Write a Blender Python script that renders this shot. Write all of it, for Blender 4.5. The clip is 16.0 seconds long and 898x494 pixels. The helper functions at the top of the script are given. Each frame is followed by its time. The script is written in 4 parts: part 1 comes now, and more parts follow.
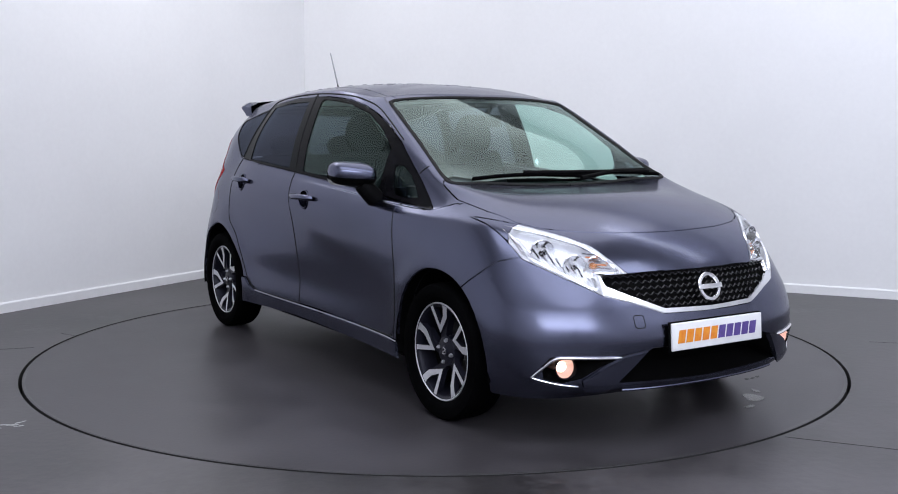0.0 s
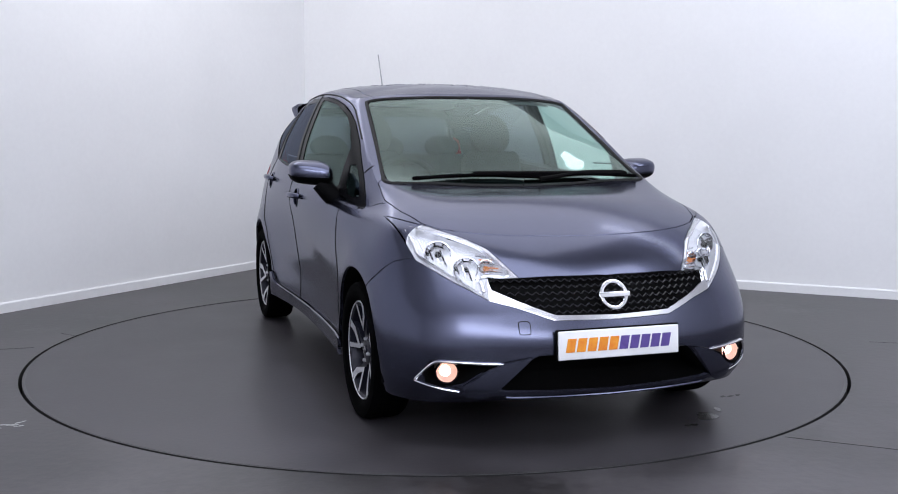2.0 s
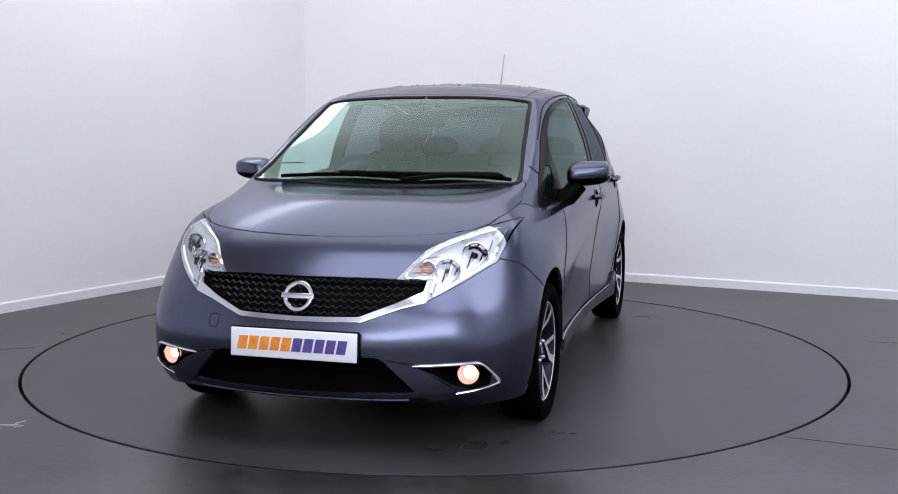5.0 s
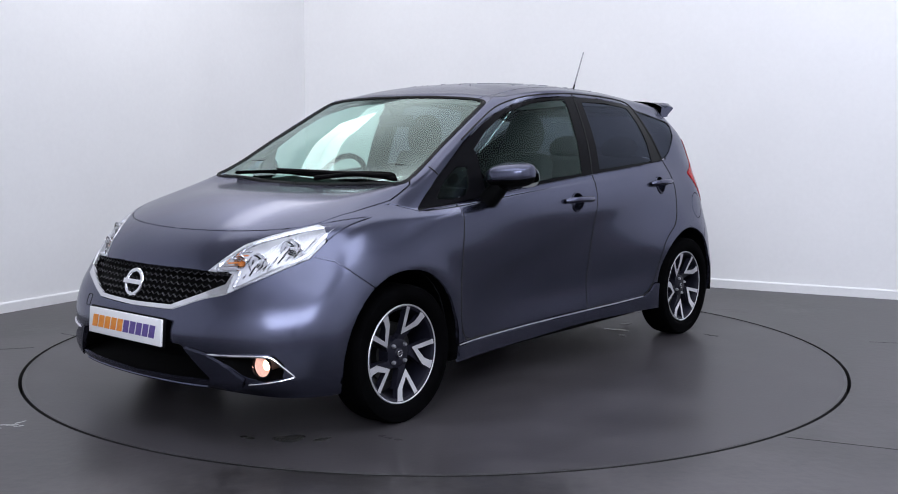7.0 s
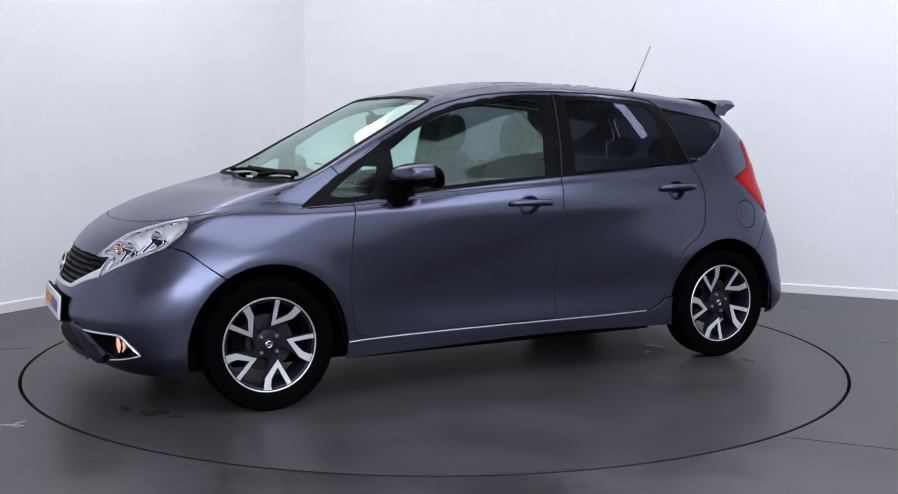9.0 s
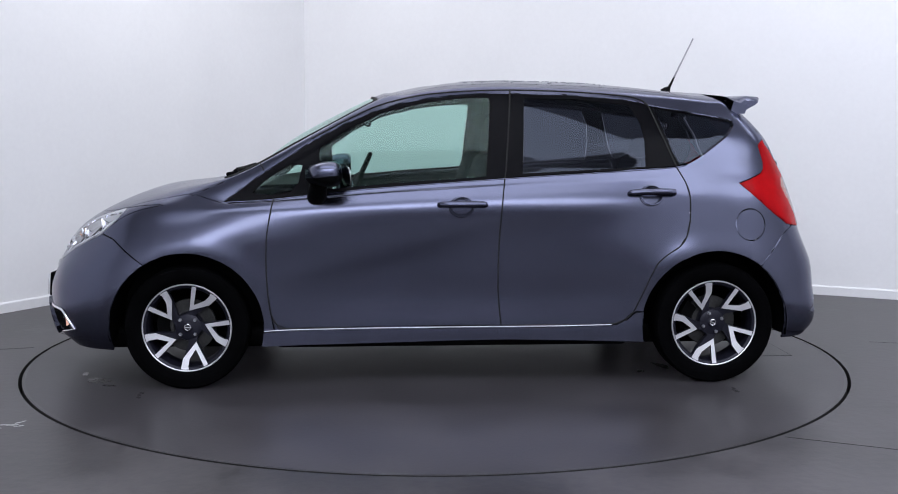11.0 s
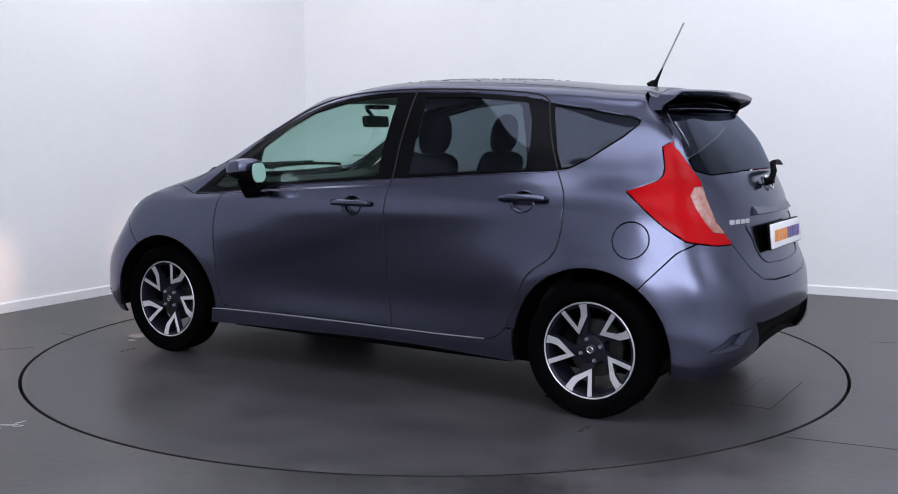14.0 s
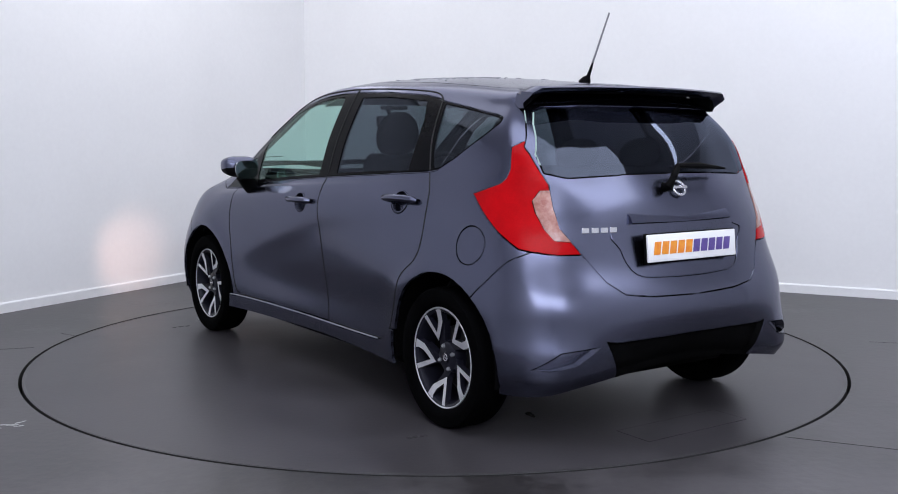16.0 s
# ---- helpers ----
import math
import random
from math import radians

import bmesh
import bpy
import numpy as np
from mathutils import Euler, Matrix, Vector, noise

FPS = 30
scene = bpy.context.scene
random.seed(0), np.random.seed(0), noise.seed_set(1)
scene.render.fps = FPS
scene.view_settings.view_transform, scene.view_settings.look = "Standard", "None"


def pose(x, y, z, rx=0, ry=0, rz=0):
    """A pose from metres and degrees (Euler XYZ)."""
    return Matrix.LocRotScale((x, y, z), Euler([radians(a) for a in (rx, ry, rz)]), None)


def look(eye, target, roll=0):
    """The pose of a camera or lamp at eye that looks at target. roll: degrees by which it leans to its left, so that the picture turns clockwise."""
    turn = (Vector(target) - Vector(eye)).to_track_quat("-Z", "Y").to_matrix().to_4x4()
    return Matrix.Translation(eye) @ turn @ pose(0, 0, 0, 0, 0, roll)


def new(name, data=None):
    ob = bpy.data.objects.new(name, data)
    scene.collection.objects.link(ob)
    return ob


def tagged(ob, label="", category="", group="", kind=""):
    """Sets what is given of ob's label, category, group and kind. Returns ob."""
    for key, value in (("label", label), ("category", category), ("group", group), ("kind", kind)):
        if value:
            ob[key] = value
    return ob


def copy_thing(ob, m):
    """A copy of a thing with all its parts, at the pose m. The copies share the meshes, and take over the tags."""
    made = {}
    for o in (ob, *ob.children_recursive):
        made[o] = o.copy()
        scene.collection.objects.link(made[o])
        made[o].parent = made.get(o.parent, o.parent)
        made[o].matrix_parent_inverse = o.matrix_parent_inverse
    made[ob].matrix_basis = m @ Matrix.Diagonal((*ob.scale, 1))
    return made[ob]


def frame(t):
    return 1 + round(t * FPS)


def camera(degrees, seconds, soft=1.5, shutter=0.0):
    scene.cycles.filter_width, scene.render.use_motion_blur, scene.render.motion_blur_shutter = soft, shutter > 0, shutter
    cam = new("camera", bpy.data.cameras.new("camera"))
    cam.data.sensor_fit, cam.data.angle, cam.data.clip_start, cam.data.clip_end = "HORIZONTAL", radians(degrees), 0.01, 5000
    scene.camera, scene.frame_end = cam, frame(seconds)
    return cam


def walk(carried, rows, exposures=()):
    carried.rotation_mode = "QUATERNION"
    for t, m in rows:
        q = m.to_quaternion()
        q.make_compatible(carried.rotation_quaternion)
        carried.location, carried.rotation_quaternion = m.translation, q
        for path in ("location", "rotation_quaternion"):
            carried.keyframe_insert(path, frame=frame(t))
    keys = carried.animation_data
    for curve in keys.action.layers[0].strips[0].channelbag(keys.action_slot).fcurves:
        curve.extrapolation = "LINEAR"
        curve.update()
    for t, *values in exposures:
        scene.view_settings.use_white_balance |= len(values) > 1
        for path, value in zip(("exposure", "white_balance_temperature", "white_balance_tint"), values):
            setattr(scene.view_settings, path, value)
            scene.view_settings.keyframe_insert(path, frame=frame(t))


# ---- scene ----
# camera on a fixed stand
EYE = (0.0, -5.890, 1.2507)
AIM = (0.0698, 0.0, 0.5916)
cam = camera(46.9, 16.0, soft=1.0)
walk(cam, [(0.0, look(EYE, AIM, 0.18)), (16.0, look(EYE, AIM, 0.18))])

# ---- light ----
world = bpy.data.worlds.new("world")
world.use_nodes = True
world.node_tree.nodes["Background"].inputs[0].default_value = (0.75, 0.8, 1.0, 1)
world.node_tree.nodes["Background"].inputs[1].default_value = 0.05
scene.world = world
scene.view_settings.exposure = -0.02


def area_lamp(m, sx, sy, power, colour):
    d = bpy.data.lights.new("unseen_lamp", "AREA")
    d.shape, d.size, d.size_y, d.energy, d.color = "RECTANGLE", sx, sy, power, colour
    ob = new("unseen_lamp", d)
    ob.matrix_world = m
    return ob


# all out of view; bank, deck and camera panels inferred from the car's reflections
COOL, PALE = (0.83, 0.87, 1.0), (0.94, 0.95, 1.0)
area_lamp(look((0.3, -8.0, 3.05), (0.0, 0.0, 1.0)), 6.0, 1.7, 220, COOL)        # bank behind the camera
area_lamp(pose(4.1, -3.7, 3.97, 0, 0, -26.6), 3.4, 2.4, 110, COOL)                # added unseen panel, brightens the car's side
area_lamp(pose(0.2, -3.6, 3.97, 0, 0, -26.6), 5.2, 3.0, 150, COOL)                # panel over the camera
area_lamp(pose(-0.1, 1.0, 3.97, 0, 0, -26.6), 5.0, 3.6, 90, PALE)                 # panel over the deck
area_lamp(look((3.5, 0.06, 3.9), (4.3, 1.6, 1.2)), 3.5, 0.6, 60, COOL)           # added unseen fill, brightens the wall behind
area_lamp(look((-1.7, -5.9, 3.85), (-3.2, -7.8, 1.3)), 4.0, 0.6, 90, COOL)       # added unseen fill on the wall behind the camera, for the doors' reflections
area_lamp(pose(-1.95, 1.9, 3.5, 0, 0, -29.8), 0.6, 2.0, 15, PALE)                 # lamp close to the corner


# ---- materials ----
def material(name, colour, rough=0.5, metal=0.0, **more):
    m = bpy.data.materials.new(name)
    m.use_nodes = True
    b = m.node_tree.nodes["Principled BSDF"]
    b.inputs["Base Color"].default_value = (*colour, 1)
    b.inputs["Roughness"].default_value, b.inputs["Metallic"].default_value = rough, metal
    for key, value in more.items():
        b.inputs[key.replace("_", " ")].default_value = value
    return m


def node(m, kind, **inputs):
    n = m.node_tree.nodes.new(kind)
    for key, value in inputs.items():
        n.inputs[key].default_value = value
    return n


def link(m, a, out, b, inp):
    m.node_tree.links.new(a.outputs[out], b.inputs[inp])


def mottle(m, dark, light, scales=(3.0, 40.0), bump=0.02, rough=None, stretch=(1, 1, 1), low=0.35, high=0.7):
    """Colour from two scales of noise, with fine relief and roughness variation."""
    b = m.node_tree.nodes["Principled BSDF"]
    co = node(m, "ShaderNodeTexCoord")
    mp = node(m, "ShaderNodeMapping")
    mp.inputs["Scale"].default_value = stretch
    link(m, co, "Object", mp, "Vector")
    n1, n2 = node(m, "ShaderNodeTexNoise", Scale=scales[0], Detail=6.0, Roughness=0.6), node(m, "ShaderNodeTexNoise", Scale=scales[1], Detail=4.0)
    for n in (n1, n2):
        link(m, mp, "Vector", n, "Vector")
    mix = node(m, "ShaderNodeMath")
    mix.operation = "MULTIPLY_ADD"
    mix.inputs[1].default_value = 0.3
    link(m, n2, "Fac", mix, 0)
    sub = node(m, "ShaderNodeMath")
    sub.operation, sub.inputs[1].default_value = "SUBTRACT", 0.15
    link(m, n1, "Fac", sub, 0)
    link(m, sub, 0, mix, 2)
    ramp = node(m, "ShaderNodeValToRGB")
    ramp.color_ramp.elements[0].position, ramp.color_ramp.elements[1].position = low, high
    ramp.color_ramp.elements[0].color, ramp.color_ramp.elements[1].color = (*dark, 1), (*light, 1)
    link(m, mix, 0, ramp, "Fac")
    link(m, ramp, "Color", b, "Base Color")
    if bump:
        bp = node(m, "ShaderNodeBump", Strength=bump, Distance=0.01)
        link(m, n2, "Fac", bp, "Height")
        link(m, bp, "Normal", b, "Normal")
    if rough:
        rr = node(m, "ShaderNodeMapRange")
        rr.inputs["To Min"].default_value, rr.inputs["To Max"].default_value = rough
        link(m, mix, 0, rr, "Value")
        link(m, rr, "Result", b, "Roughness")
    return m


PAINT = material("grey_metallic_paint", (0.115, 0.12, 0.165), 0.25, 1.0, Coat_Weight=0.35, Coat_Roughness=0.10, Specular_Tint=(0.7, 0.7, 0.75, 1))
mottle(PAINT, (0.090, 0.096, 0.143), (0.103, 0.109, 0.163), (2.0, 900.0), bump=0.002)
BLACK_TRIM = mottle(material("black_gloss_trim", (0.004, 0.004, 0.005), 0.25, Specular_IOR_Level=0.04), (0.003, 0.003, 0.004), (0.005, 0.005, 0.006), bump=0)
BLACK_PLASTIC = mottle(material("black_plastic", (0.008, 0.008, 0.009), 0.6, Specular_IOR_Level=0.05), (0.0012, 0.0012, 0.0014), (0.003, 0.003, 0.0033), (5, 300), 0.03)
RUBBER = mottle(material("tyre_rubber", (0.004, 0.004, 0.005), 0.8, Specular_IOR_Level=0.02), (0.001, 0.001, 0.0012), (0.002, 0.002, 0.0024), (6, 120), 0.1)
CHROME = mottle(material("chrome", (0.8, 0.8, 0.82), 0.12, 1.0), (0.74, 0.74, 0.77), (0.86, 0.86, 0.88), (6, 80), bump=0)
ALLOY = mottle(material("machined_alloy", (0.72, 0.72, 0.75), 0.38, 0.7), (0.62, 0.62, 0.65), (0.78, 0.78, 0.8), (8, 200), 0.01)
ALLOY_DARK = mottle(material("dark_alloy_paint", (0.012, 0.012, 0.02), 0.35, 0.3, Specular_IOR_Level=0.25), (0.009, 0.009, 0.016), (0.016, 0.016, 0.025), (8, 200), 0.01)
LIP = mottle(material("silver_and_sill_highlight", (0.5, 0.5, 0.54), 0.3, 0.8), (0.45, 0.45, 0.49), (0.55, 0.55, 0.58), (8, 200), 0.0)
STEEL = mottle(material("brake_steel", (0.05, 0.05, 0.05), 0.5, 0.8), (0.03, 0.03, 0.03), (0.07, 0.07, 0.07), (8, 90), 0.02)
FABRIC = mottle(material("dark_seat_fabric", (0.02, 0.021, 0.025), 0.9, Specular_IOR_Level=0.1), (0.008, 0.0085, 0.010), (0.016, 0.0165, 0.019), (10, 60), 0.0)
HEADLINER = mottle(material("grey_headliner", (0.35, 0.36, 0.36), 0.9), (0.3, 0.31, 0.31), (0.4, 0.41, 0.41), (10, 60), 0.0)
WHITE_WALL = mottle(material("white_painted_wall", (0.8, 0.8, 0.8), 0.6), (0.77, 0.77, 0.78), (0.82, 0.82, 0.83), (0.6, 30), 0.02)
CEILING = mottle(material("white_painted_ceiling", (0.7, 0.7, 0.72), 0.8), (0.68, 0.68, 0.69), (0.74, 0.74, 0.75), (0.6, 30), 0.02)
BOARD = mottle(material("white_skirting_paint", (0.78, 0.78, 0.79), 0.35), (0.75, 0.75, 0.76), (0.81, 0.81, 0.82), (2, 50), 0.01)
FLOOR = mottle(material("grey_sealed_concrete", (0.1, 0.1, 0.1), 0.4, Specular_IOR_Level=0.45), (0.020, 0.0182, 0.0190), (0.064, 0.0595, 0.0635), (1.1, 22.0), 0.10, (0.24, 0.56), low=0.40, high=0.62)
TABLE = mottle(material("grey_turntable_deck", (0.1, 0.1, 0.1), 0.36, Specular_IOR_Level=0.24), (0.034, 0.0313, 0.0340), (0.060, 0.0560, 0.0610), (2.0, 45.0), 0.04, (0.26, 0.46))
REVERSE = mottle(material("reversing_lens", (0.35, 0.25, 0.23), 0.12, Coat_Weight=0.3), (0.28, 0.11, 0.09), (0.44, 0.25, 0.21), (25, 60), 0.05)
GAP = material("dark_gap", (0.004, 0.004, 0.004), 0.8)


def glass(name, tint, gloss=0.07, sheen=(1, 1, 1), soft=0.0, edge=0.8):
    m = bpy.data.materials.new(name)
    m.use_nodes = True
    nt = m.node_tree
    nt.nodes.remove(nt.nodes["Principled BSDF"])
    tr, gl, mx = node(m, "ShaderNodeBsdfTransparent"), node(m, "ShaderNodeBsdfGlossy", Roughness=soft), node(m, "ShaderNodeMixShader")
    tr.inputs["Color"].default_value = (*tint, 1)
    gl.inputs["Color"].default_value = (*sheen, 1)
    lw = node(m, "ShaderNodeLayerWeight", Blend=0.5)
    pw, ad = node(m, "ShaderNodeMath"), node(m, "ShaderNodeMath")
    pw.operation, pw.inputs[1].default_value = "POWER", 4.0
    ad.operation, ad.inputs[1].default_value, ad.inputs[2].default_value = "MULTIPLY_ADD", edge, gloss
    link(m, lw, "Facing", pw, 0)
    link(m, pw, 0, ad, 0)
    link(m, ad, 0, mx, 0)
    link(m, tr, 0, mx, 1)
    link(m, gl, 0, mx, 2)
    link(m, mx, 0, nt.nodes["Material Output"], "Surface")
    return m


CLEAR = glass("green_tinted_glass", (0.64, 0.82, 0.76), 0.03, (0.78, 1.0, 0.92), edge=0.42)
SCREEN = glass("windscreen_glass", (0.66, 0.84, 0.78), 0.045, (0.82, 1.0, 0.94), edge=0.85)
PRIVACY = glass("dark_privacy_glass", (0.13, 0.14, 0.17), 0.045, (0.5, 0.56, 0.7), edge=0.35)
LENS = glass("clear_lens", (0.93, 0.94, 0.96), 0.04, edge=0.45)
REAR_GLASS = glass("dark_rear_glass", (0.07, 0.075, 0.10), 0.06, (0.55, 0.62, 0.8), edge=0.4)
RED = mottle(material("red_lamp_lens", (0.32, 0.003, 0.005), 0.2, Specular_IOR_Level=0.05, Coat_Weight=0.05, Coat_Roughness=0.03), (0.32, 0.002, 0.004), (0.44, 0.003, 0.006), (6, 120), 0.0)


# ---- helpers for meshes ----
def finish(name, bm, mat, parent=None, smooth=True):
    me = bpy.data.meshes.new(name)
    bm.normal_update()
    bm.to_mesh(me)
    bm.free()
    for m in mat if isinstance(mat, (list, tuple)) else [mat]:
        me.materials.append(m)
    if smooth:
        me.shade_smooth()
    ob = new(name, me)
    ob.parent = parent
    return ob


def part(name, bm, mat, parent, label="", smooth=True):
    ob = finish(name, bm, mat, parent, smooth)
    if smooth:
        ob.data.set_sharp_from_angle(angle=radians(38))
    return tagged(ob, label)


def slab(bm, pts, axis_vec):
    """A prism: the polygon pts, pushed along axis_vec."""
    a = [bm.verts.new(p) for p in pts]
    b = [bm.verts.new(Vector(p) + Vector(axis_vec)) for p in pts]
    n = len(pts)
    fs = [bm.faces.new(a), bm.faces.new(list(reversed(b)))]
    fs += [bm.faces.new((a[i], b[i], b[(i + 1) % n], a[(i + 1) % n])) for i in range(n)]
    bmesh.ops.recalc_face_normals(bm, faces=fs)
    return fs


def box(bm, lo, hi, bevel=0.0, m=None):
    g = bmesh.ops.create_cube(bm, size=1.0)["verts"]
    for v in g:
        v.co = Vector([lo[i] + (v.co[i] + 0.5) * (hi[i] - lo[i]) for i in range(3)])
    if bevel:
        es = list({e for v in g for e in v.link_edges})
        r = bmesh.ops.bevel(bm, geom=es, offset=bevel, segments=3, affect="EDGES", profile=0.5)
        g = list({v for f in r["faces"] for v in f.verts} | {v for v in g if v.is_valid})
    if m is not None:
        bmesh.ops.transform(bm, matrix=m, verts=g)
    return g


def tube(bm, pts, r, n=8, close=False):
    """A round tube through pts; r a number or one number a point."""
    pts = [Vector(p) for p in pts]
    rings = []
    for i, p in enumerate(pts):
        d = (pts[(i + 1) % len(pts)] - pts[i - 1]) if close else (pts[min(i + 1, len(pts) - 1)] - pts[max(i - 1, 0)])
        q = d.to_track_quat("Z", "Y")
        rr = r[i] if isinstance(r, (list, tuple)) else r
        rings.append([bm.verts.new(p + q @ Vector((rr * math.cos(a), rr * math.sin(a), 0))) for a in (2 * math.pi * k / n for k in range(n))])
    m = len(rings)
    for i in range(m if close else m - 1):
        a, b = rings[i], rings[(i + 1) % m]
        for k in range(n):
            bm.faces.new((a[k], a[(k + 1) % n], b[(k + 1) % n], b[k]))
    if not close:
        bm.faces.new(list(reversed(rings[0])))
        bm.faces.new(rings[-1])


def lathe(bm, profile, n=48, axis="Y", centre=(0, 0, 0)):
    """Turn a profile of (radius, along) round an axis."""
    rings = []
    for r, h in profile:
        ring = []
        for k in range(n):
            a = 2 * math.pi * k / n
            p = (r * math.cos(a), h, r * math.sin(a)) if axis == "Y" else ((h, r * math.cos(a), r * math.sin(a)) if axis == "X" else (r * math.cos(a), r * math.sin(a), h))
            ring.append(bm.verts.new(Vector(p) + Vector(centre)))
        rings.append(ring)
    fs = []
    for a, b in zip(rings, rings[1:]):
        for k in range(n):
            fs.append(bm.faces.new((a[k], a[(k + 1) % n], b[(k + 1) % n], b[k])))
    bmesh.ops.recalc_face_normals(bm, faces=fs)
    return rings


def curve_line(pts, n):
    """Catmull-Rom through pts, n steps a span."""
    p = np.array(pts, float)
    ext = np.vstack([2 * p[0] - p[1], p, 2 * p[-1] - p[-2]])
    out = []
    for i in range(len(p) - 1):
        a, b, c, d = ext[i:i + 4]
        for k in range(n):
            t = k / n
            out.append(0.5 * (2 * b + (c - a) * t + (2 * a - 5 * b + 4 * c - d) * t * t + (3 * b - a - 3 * c + d) * t ** 3))
    out.append(p[-1])
    return np.array(out)


# ---- the room ----
CORNER, RIGHT_END, BACK, LEFT_END = Vector((-1.267, 4.151)), Vector((7.67, -0.33)), Vector((1.95, -10.3)), Vector((-6.98, -5.83))
HIGH = 4.0


def wall(name, a, b, label, mat=WHITE_WALL):
    d = (b - a).normalized()
    out = Vector((-d.y, d.x)) * 0.15
    bm = bmesh.new()
    a2, b2 = a - d * 0.15, b + d * 0.15
    slab(bm, [(a2.x, a2.y, 0), (b2.x, b2.y, 0), (b2.x + out.x, b2.y + out.y, 0), (a2.x + out.x, a2.y + out.y, 0)], (0, 0, HIGH))
    tagged(finish(name, bm, mat, smooth=False), label, "wall", kind="structure")


wall("wall_left", LEFT_END, CORNER, "smooth white painted studio wall meeting another in a corner")
wall("wall_right", CORNER, RIGHT_END, "smooth white painted studio wall behind the turntable")
wall("wall_back", BACK, LEFT_END, "plain white painted wall closing the studio")
wall("wall_far", RIGHT_END, BACK, "plain white painted wall closing the studio")


def skirting(a, b):
    d = (b - a).normalized()
    inw = Vector((d.y, -d.x))
    prof = [(0, 0), (0.014, 0), (0.014, 0.062), (0.008, 0.072), (0, 0.072)]
    bm = bmesh.new()
    slab(bm, [(a.x + inw.x * u, a.y + inw.y * u, h) for u, h in prof], (b.x - a.x, b.y - a.y, 0))
    tagged(finish("baseboard", bm, BOARD, smooth=False), "low white painted skirting board along the wall", "skirting", kind="structure")


skirting(LEFT_END, CORNER)
skirting(CORNER, RIGHT_END)
bm = bmesh.new()
slab(bm, [(p.x, p.y, HIGH) for p in (CORNER, RIGHT_END, BACK, LEFT_END)], (0, 0, 0.2))
tagged(finish("ceiling", bm, CEILING, smooth=False), "plain white studio ceiling, out of view", "ceiling", kind="structure")

TABLE_R = 2.222
bm = bmesh.new()
N = 160
inner = [bm.verts.new(((TABLE_R + 0.017) * math.cos(2 * math.pi * k / N), (TABLE_R + 0.017) * math.sin(2 * math.pi * k / N), 0)) for k in range(N)]
low = [bm.verts.new((v.co.x, v.co.y, -0.12)) for v in inner]
outer = [bm.verts.new((14 * math.cos(2 * math.pi * k / N), 14 * math.sin(2 * math.pi * k / N) - 2, 0)) for k in range(N)]
# well of the ring gap coloured near-black, for the shade inside it
for k in range(N):
    j = (k + 1) % N
    bm.faces.new((inner[k], outer[k], outer[j], inner[j]))
    bm.faces.new((low[k], inner[k], inner[j], low[j])).material_index = 1
bm.faces.new(low).material_index = 1
tagged(finish("floor", bm, [FLOOR, GAP], smooth=False), "dark grey sealed concrete floor, scuffed and stained", "floor", kind="structure")

bm = bmesh.new()
lathe(bm, [(0.0001, 0.0), (1.1, 0.0), (TABLE_R - 0.001, 0.0), (TABLE_R, -0.001), (TABLE_R, -0.11)], 160, "Z")
# deck's flank below its edge coloured near-black too, as if in shade
for f in bm.faces:
    f.material_index = 1 if f.calc_center_median().z < -.01 else 0
turntable = tagged(finish("turntable", bm, [TABLE, GAP]), "round flush grey turntable deck set in the floor", "turntable")
turntable.data.set_sharp_from_angle(angle=radians(30))


def flat_patch(seed, cx, cy, rx, ry, turn, n=28, rough=0.25):
    """An irregular flat blob a hair thick."""
    r = random.Random(seed)
    ph = [r.uniform(0, 6.28) for _ in range(4)]
    pts = []
    for k in range(n):
        a = 2 * math.pi * k / n
        w = 1 + rough * sum(math.sin((i + 2) * a + ph[i]) / (i + 1) for i in range(4))
        x, y = rx * w * math.cos(a), ry * w * math.sin(a)
        t = radians(turn)
        pts.append((cx + x * math.cos(t) - y * math.sin(t), cy + x * math.sin(t) + y * math.cos(t), 0.0004))
    bm = bmesh.new()
    slab(bm, pts, (0, 0, 0.0012))
    return bm


PUDDLE = mottle(material("wet_film", (0.014, 0.014, 0.015), 0.2, Specular_IOR_Level=0.42), (0.028, 0.027, 0.0268), (0.040, 0.039, 0.038), (5, 40), 0.0)
MARK = mottle(material("dark_rubber_mark", (0.02, 0.02, 0.02), 0.6), (0.016, 0.016, 0.016), (0.03, 0.03, 0.03), (30, 120), 0.0)
SCUFF = mottle(material("pale_paint_scuff", (0.4, 0.4, 0.4), 0.6), (0.3, 0.3, 0.3), (0.5, 0.5, 0.5), (30, 120), 0.0)
for k, (x, y, rx, ry, t) in enumerate(((0.68, -1.74, .075, .04, 30), (0.54, -1.84, .03, .018, 0), (0.79, -1.66, .035, .016, 60), (0.50, 1.18, .06, .03, 20), (0.44, 1.40, .035, .02, 70), (0.62, 1.04, .03, .018, 0))):
    part("water_puddle", flat_patch(k, x, y, rx, ry, t), PUDDLE, turntable, "wet patch", smooth=False)
for k, (x, y) in enumerate(((0.945, -1.466), (0.985, -1.470), (1.03, -1.462), (1.045, 1.397), (1.075, 1.40), (1.01, 1.405))):
    part("rubber_mark", flat_patch(20 + k, x, y, .016, .010, 10), MARK, turntable, smooth=False)
bm = bmesh.new()
box(bm, (-.30, 1.80, -.01), (.295, 1.985, .0012))
part("access_plate", bm, TABLE, turntable, "flush rectangular access plate", smooth=False)
bm = bmesh.new()
